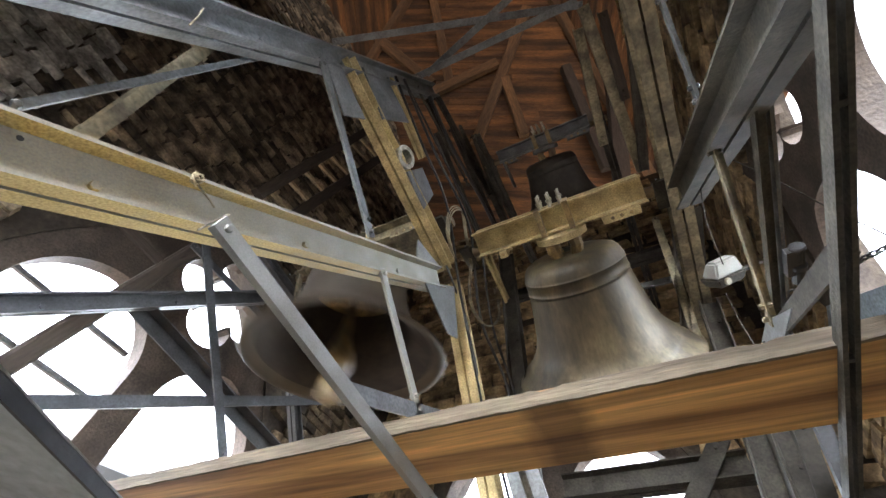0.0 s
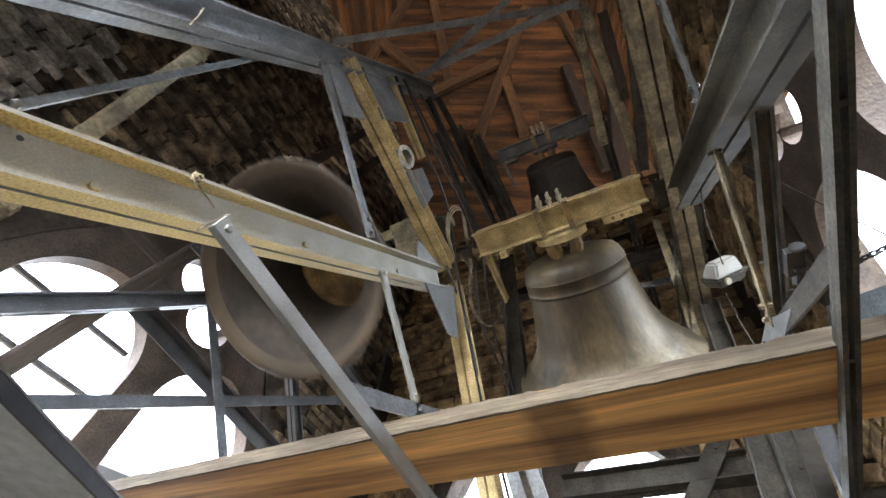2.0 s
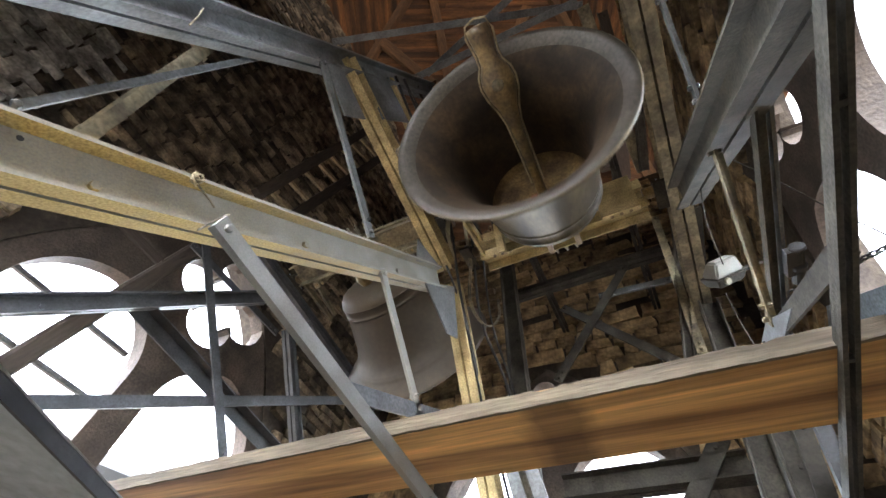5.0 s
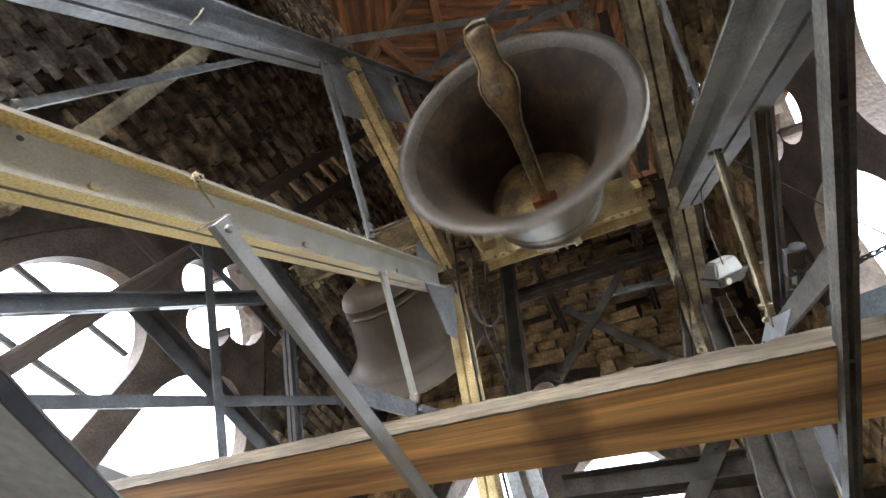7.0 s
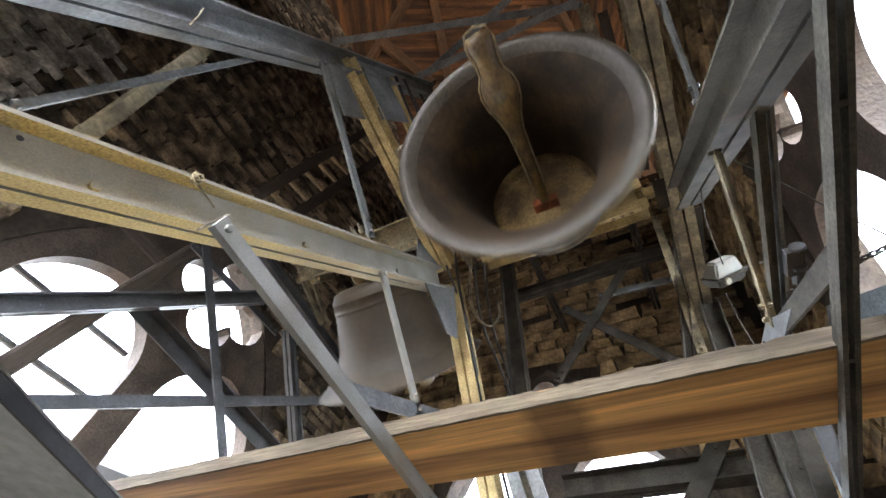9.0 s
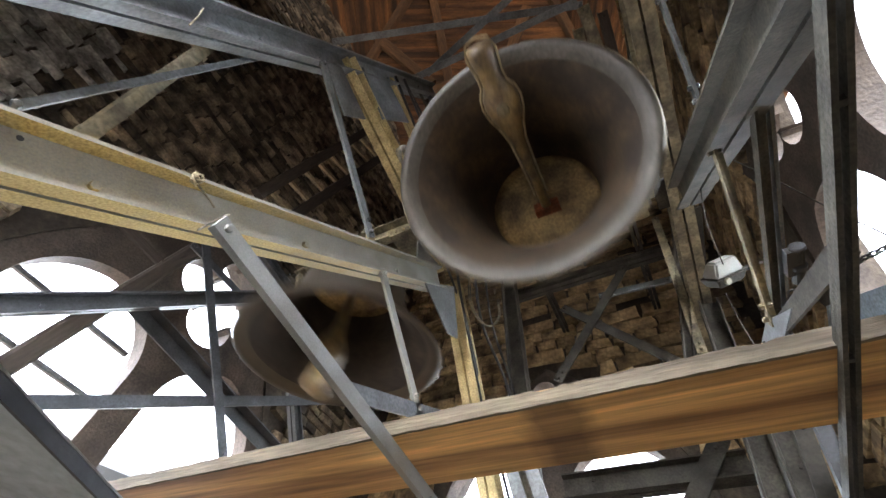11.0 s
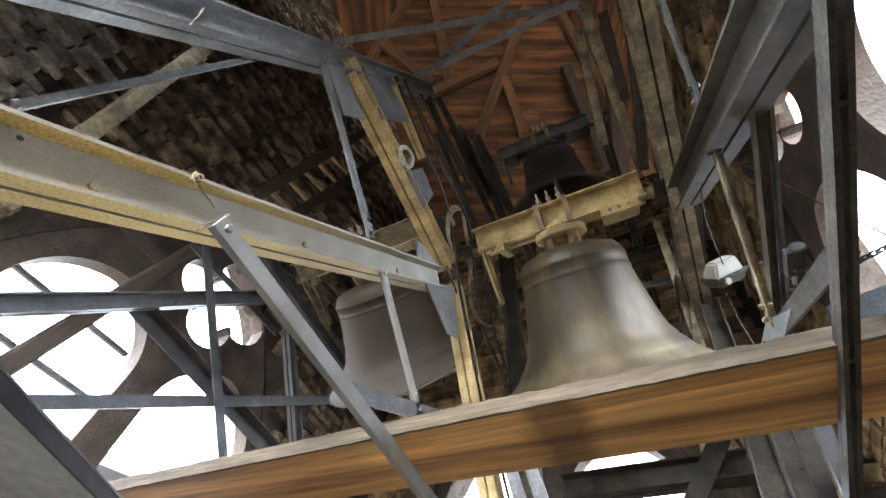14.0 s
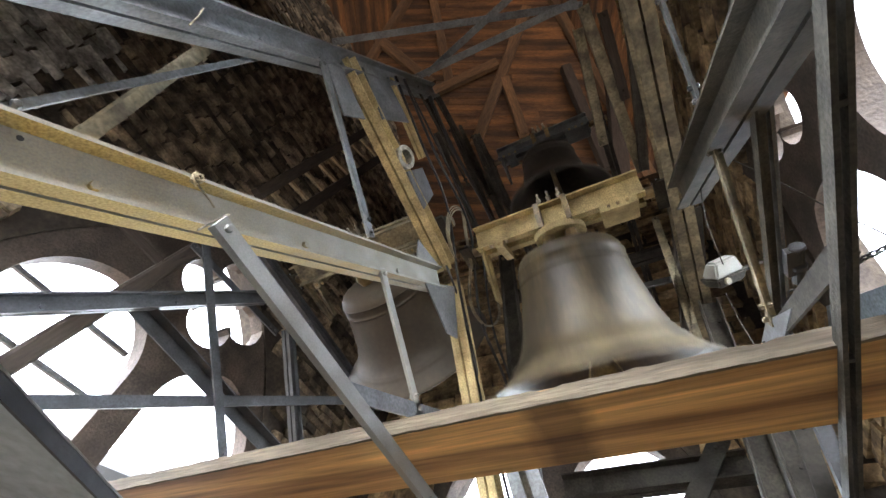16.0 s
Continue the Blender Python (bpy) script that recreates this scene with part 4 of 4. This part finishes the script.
cable([(0.550, 1.012, 3.072), (0.620, 1.040, 2.841), (0.700, 1.114, 2.720), (0.800, 1.193, 2.582)], 0.0028, "thin wire stretched across the window", DIM_STEEL)


def chain(p, q, n):
    """Black links, each turned a quarter from the last."""
    thing = new("chain")
    thing.matrix_basis = along(p, q, (0, 0, 1))
    step = (Vector(q) - Vector(p)).length / n
    for k in range(n):
        bm = bmesh.new()
        loop = []
        for i in range(17):
            a = 2 * math.pi * i / 16
            loop.append((0.011 * math.sin(a), 0.0, step * (0.5 + 0.72 * math.cos(a))))
        tube(bm, loop, 0.0045, 6)
        link = part("link", bm, DARK, thing, smooth=True)
        link.matrix_basis = pose(0, 0, step * k, 0, 0, 90 * (k % 2))
    tagged(thing, "short black iron chain from the frame to the window", "chain")


chain((0.580, 1.50, 2.775), (1.225, 1.44, 2.92), 22)


def ladder():
    thing = new("wooden_ladder")
    a0, a1 = Vector((-2.150, 0.563, 4.059)), Vector((-2.150, 0.973, 6.604))
    b0, b1 = Vector((-2.150, 0.846, 4.086)), Vector((-2.150, 1.391, 6.800))
    for p, q in ((a0, a1), (b0, b1)):
        bm = bmesh.new()
        section(bm, [(-0.03, -0.045), (0.03, -0.045), (0.03, 0.045), (-0.03, 0.045)], (q - p).length)
        ob = part("rail", bm, TIMBER, thing)
        ob.matrix_basis = along(p, q, (1, 0, 0))
    for k in range(9):
        t = 0.06 + k * 0.11
        p, q = a0.lerp(a1, t), b0.lerp(b1, t)
        bm = bmesh.new()
        section(bm, [(-0.012, -0.02), (0.012, -0.02), (0.012, 0.02), (-0.012, 0.02)], (q - p).length)
        ob = part("rung", bm, RUNG, thing)
        ob.matrix_basis = along(p, q, (1, 0, 0))
    tagged(thing, "wooden ladder with pale rungs fixed against the masonry", "ladder")


ladder()


def twine(points, label):
    bm = bmesh.new()
    tube(bm, points, 0.0028, 6)
    tagged(part("twine", bm, DUSTY), label, "twine", "twine ties")


twine([(-0.846, 0.077, 2.313), (-0.846, 0.108, 2.292), (-0.846, 0.150, 2.289), (-0.846, 0.170, 2.284)], "frayed twine hanging on the raking beam")
twine([(-0.846, 0.182, 2.194), (-0.846, 0.192, 2.243), (-0.846, 0.206, 2.307)], "twine tied round the raking beam")
twine([(-0.846, -0.238, 2.678), (-0.846, -0.254, 2.740), (-0.846, -0.273, 2.794)], "twine tied round the raking beam")


def twine_knot(at, label):
    """A ragged knot: short strands wound about one spot."""
    rnd = random.Random(3)
    bm = bmesh.new()
    c = Vector(at)
    for k in range(16):
        a = Vector((rnd.uniform(-0.3, 1), rnd.uniform(-1, 1), rnd.uniform(-1, 1))).normalized()
        b = a.cross(Vector((rnd.uniform(-1, 1), rnd.uniform(-1, 1), rnd.uniform(-1, 1)))).normalized()
        r = rnd.uniform(0.010, 0.019)
        tube(bm, [c + r * (math.cos(t) * a + math.sin(t) * b) for t in (0.0, 0.7, 1.4, 2.1, 2.8)], 0.0022, 5)
    tagged(part("twine_knot", bm, ROPE), label, "twine", "twine ties")


twine_knot((-0.846, 0.092, 2.303), "ragged knot of pale twine on the raking beam")


def pinnacle():
    """A lead-covered pinnacle outside the west window."""
    bm = bmesh.new()
    tip_at = Vector((-6.000, 2.683, 3.905))
    c = tip_at - Vector((0, 0, 0.42))
    ring = [bm.verts.new(c + Vector((0.62 * math.cos(radians(90 * k + 20)), 0.62 * math.sin(radians(90 * k + 20)), 0))) for k in range(4)]
    low = [bm.verts.new(v.co - Vector((0, 0, 22))) for v in ring]
    tip = bm.verts.new(tip_at)
    for k in range(4):
        j = (k + 1) % 4
        bm.faces.new((ring[k], ring[j], tip)), bm.faces.new((low[k], low[j], ring[j], ring[k]))
    bm.faces.new(low)
    tagged(part("pinnacle", bm, SLATE), "dark blue grey slate-capped pinnacle outside the window", "pinnacle")


pinnacle()


plate("flashing", ((1.120, 2.579, 3.601), (1.120, 1.936, 3.099), (1.120, 2.240, 3.079), (1.120, 2.858, 3.565)), 0.05, LEAD, "folded blue grey metal flashing at the window sill", "flashing")


# ---- bearings that carry the bells ----
def bearing(at, label="greasy iron pillow block that carries a bell's axle"):
    thing = new("bearing_block")
    thing.matrix_basis = pose(*at)
    bm = bmesh.new()
    box(bm, (-0.035, -0.10, -0.075), (0.035, 0.10, -0.045))
    part("base", bm, DIM_STEEL, thing)
    bm = bmesh.new()
    lathe(bm, [(0.048, -0.03), (0.055, -0.025), (0.055, 0.025), (0.048, 0.03)], 24, pose(0, 0, 0, 0, 90, 0))
    part("housing", bm, DIM_STEEL, thing)
    for y in (-0.075, 0.075):
        bm = bmesh.new()
        lathe(bm, [(0.014, -0.045), (0.014, -0.025), (0.008, -0.025), (0.008, -0.005)], 6, pose(0, y, 0))
        part("bolt", bm, LEAD, thing)
    tagged(thing, label, "bearing", "bell bearings")


for bell_thing, reach in ((great_bell, 0.56), (middle_bell, 0.58), (small_bell, 0.42)):
    x, y, z = bell_thing.matrix_basis.translation
    for s in (-1, 1):
        bearing((x + s * (reach + 0.085), y, z))
for x in (-0.178 - 0.505, -0.178 + 0.505):
    member("bearing_rail", "ch", (x, 1.15, 5.205 - 0.115), (x, 3.85, 5.205 - 0.115), 0.07, 0.08, DIM_STEEL, (1, 0, 0), "dark steel rail under the small bell's bearing", "bearing rails")


# a bolt hole in the raking beam's web, its shade a flat black disc
bm = bmesh.new()
lathe(bm, [(0.0055, 0.0), (0.006, 0.001), (0.004, 0.0012)], 16)
hole = part("bolt_hole", bm, DARK)
hole.matrix_basis = along((-0.8838, -0.1345, 2.0697), (-0.8338, -0.1345, 2.0697), (0, 0, 1))
tagged(hole, "bolt hole in the raking beam, its shade a black disc", "bolt hole")


# ---- what moves ----
def swing(t, peak, period, south, north, sharp_south, sharp_north):
    """A bell's lean in degrees, positive towards the south; sharp: how fast it falls back from its height."""
    c = math.cos(2 * math.pi * (t - peak) / period)
    if c > 0:
        return south * c + sharp_south * c * (1 - c)
    return north * c - sharp_north * c * c * (1 + c)


def lag(t, peak, period, reach):
    """The clapper's lean within its bell."""
    a = math.cos(2 * math.pi * (t - peak - 0.075) / period)
    return reach * max(-1.0, min(1.0, 1.9 * a))


def motions():
    for thing, clap, peak, period, south, north, sharp_south, sharp_north in (
        (great_bell, great_clapper, 0.987, 2.05, 70, 66, 8, 24),
        (middle_bell, middle_clapper, 1.605, 2.203, 68, 78, 8, 60),
        (small_bell, small_clapper, 0.88, 1.967, 76, 68, 8, 0),
    ):
        place, hang = thing.matrix_basis.copy(), clap.matrix_basis.copy()
        times = [0.1 * k for k in range(161)]
        walk(thing, [(t, place @ pose(0, 0, 0, -swing(t, peak, period, south, north, sharp_south, sharp_north))) for t in times])
        walk(clap, [(t, hang @ pose(0, 0, 0, -lag(t, peak, period, 27))) for t in times])


motions()
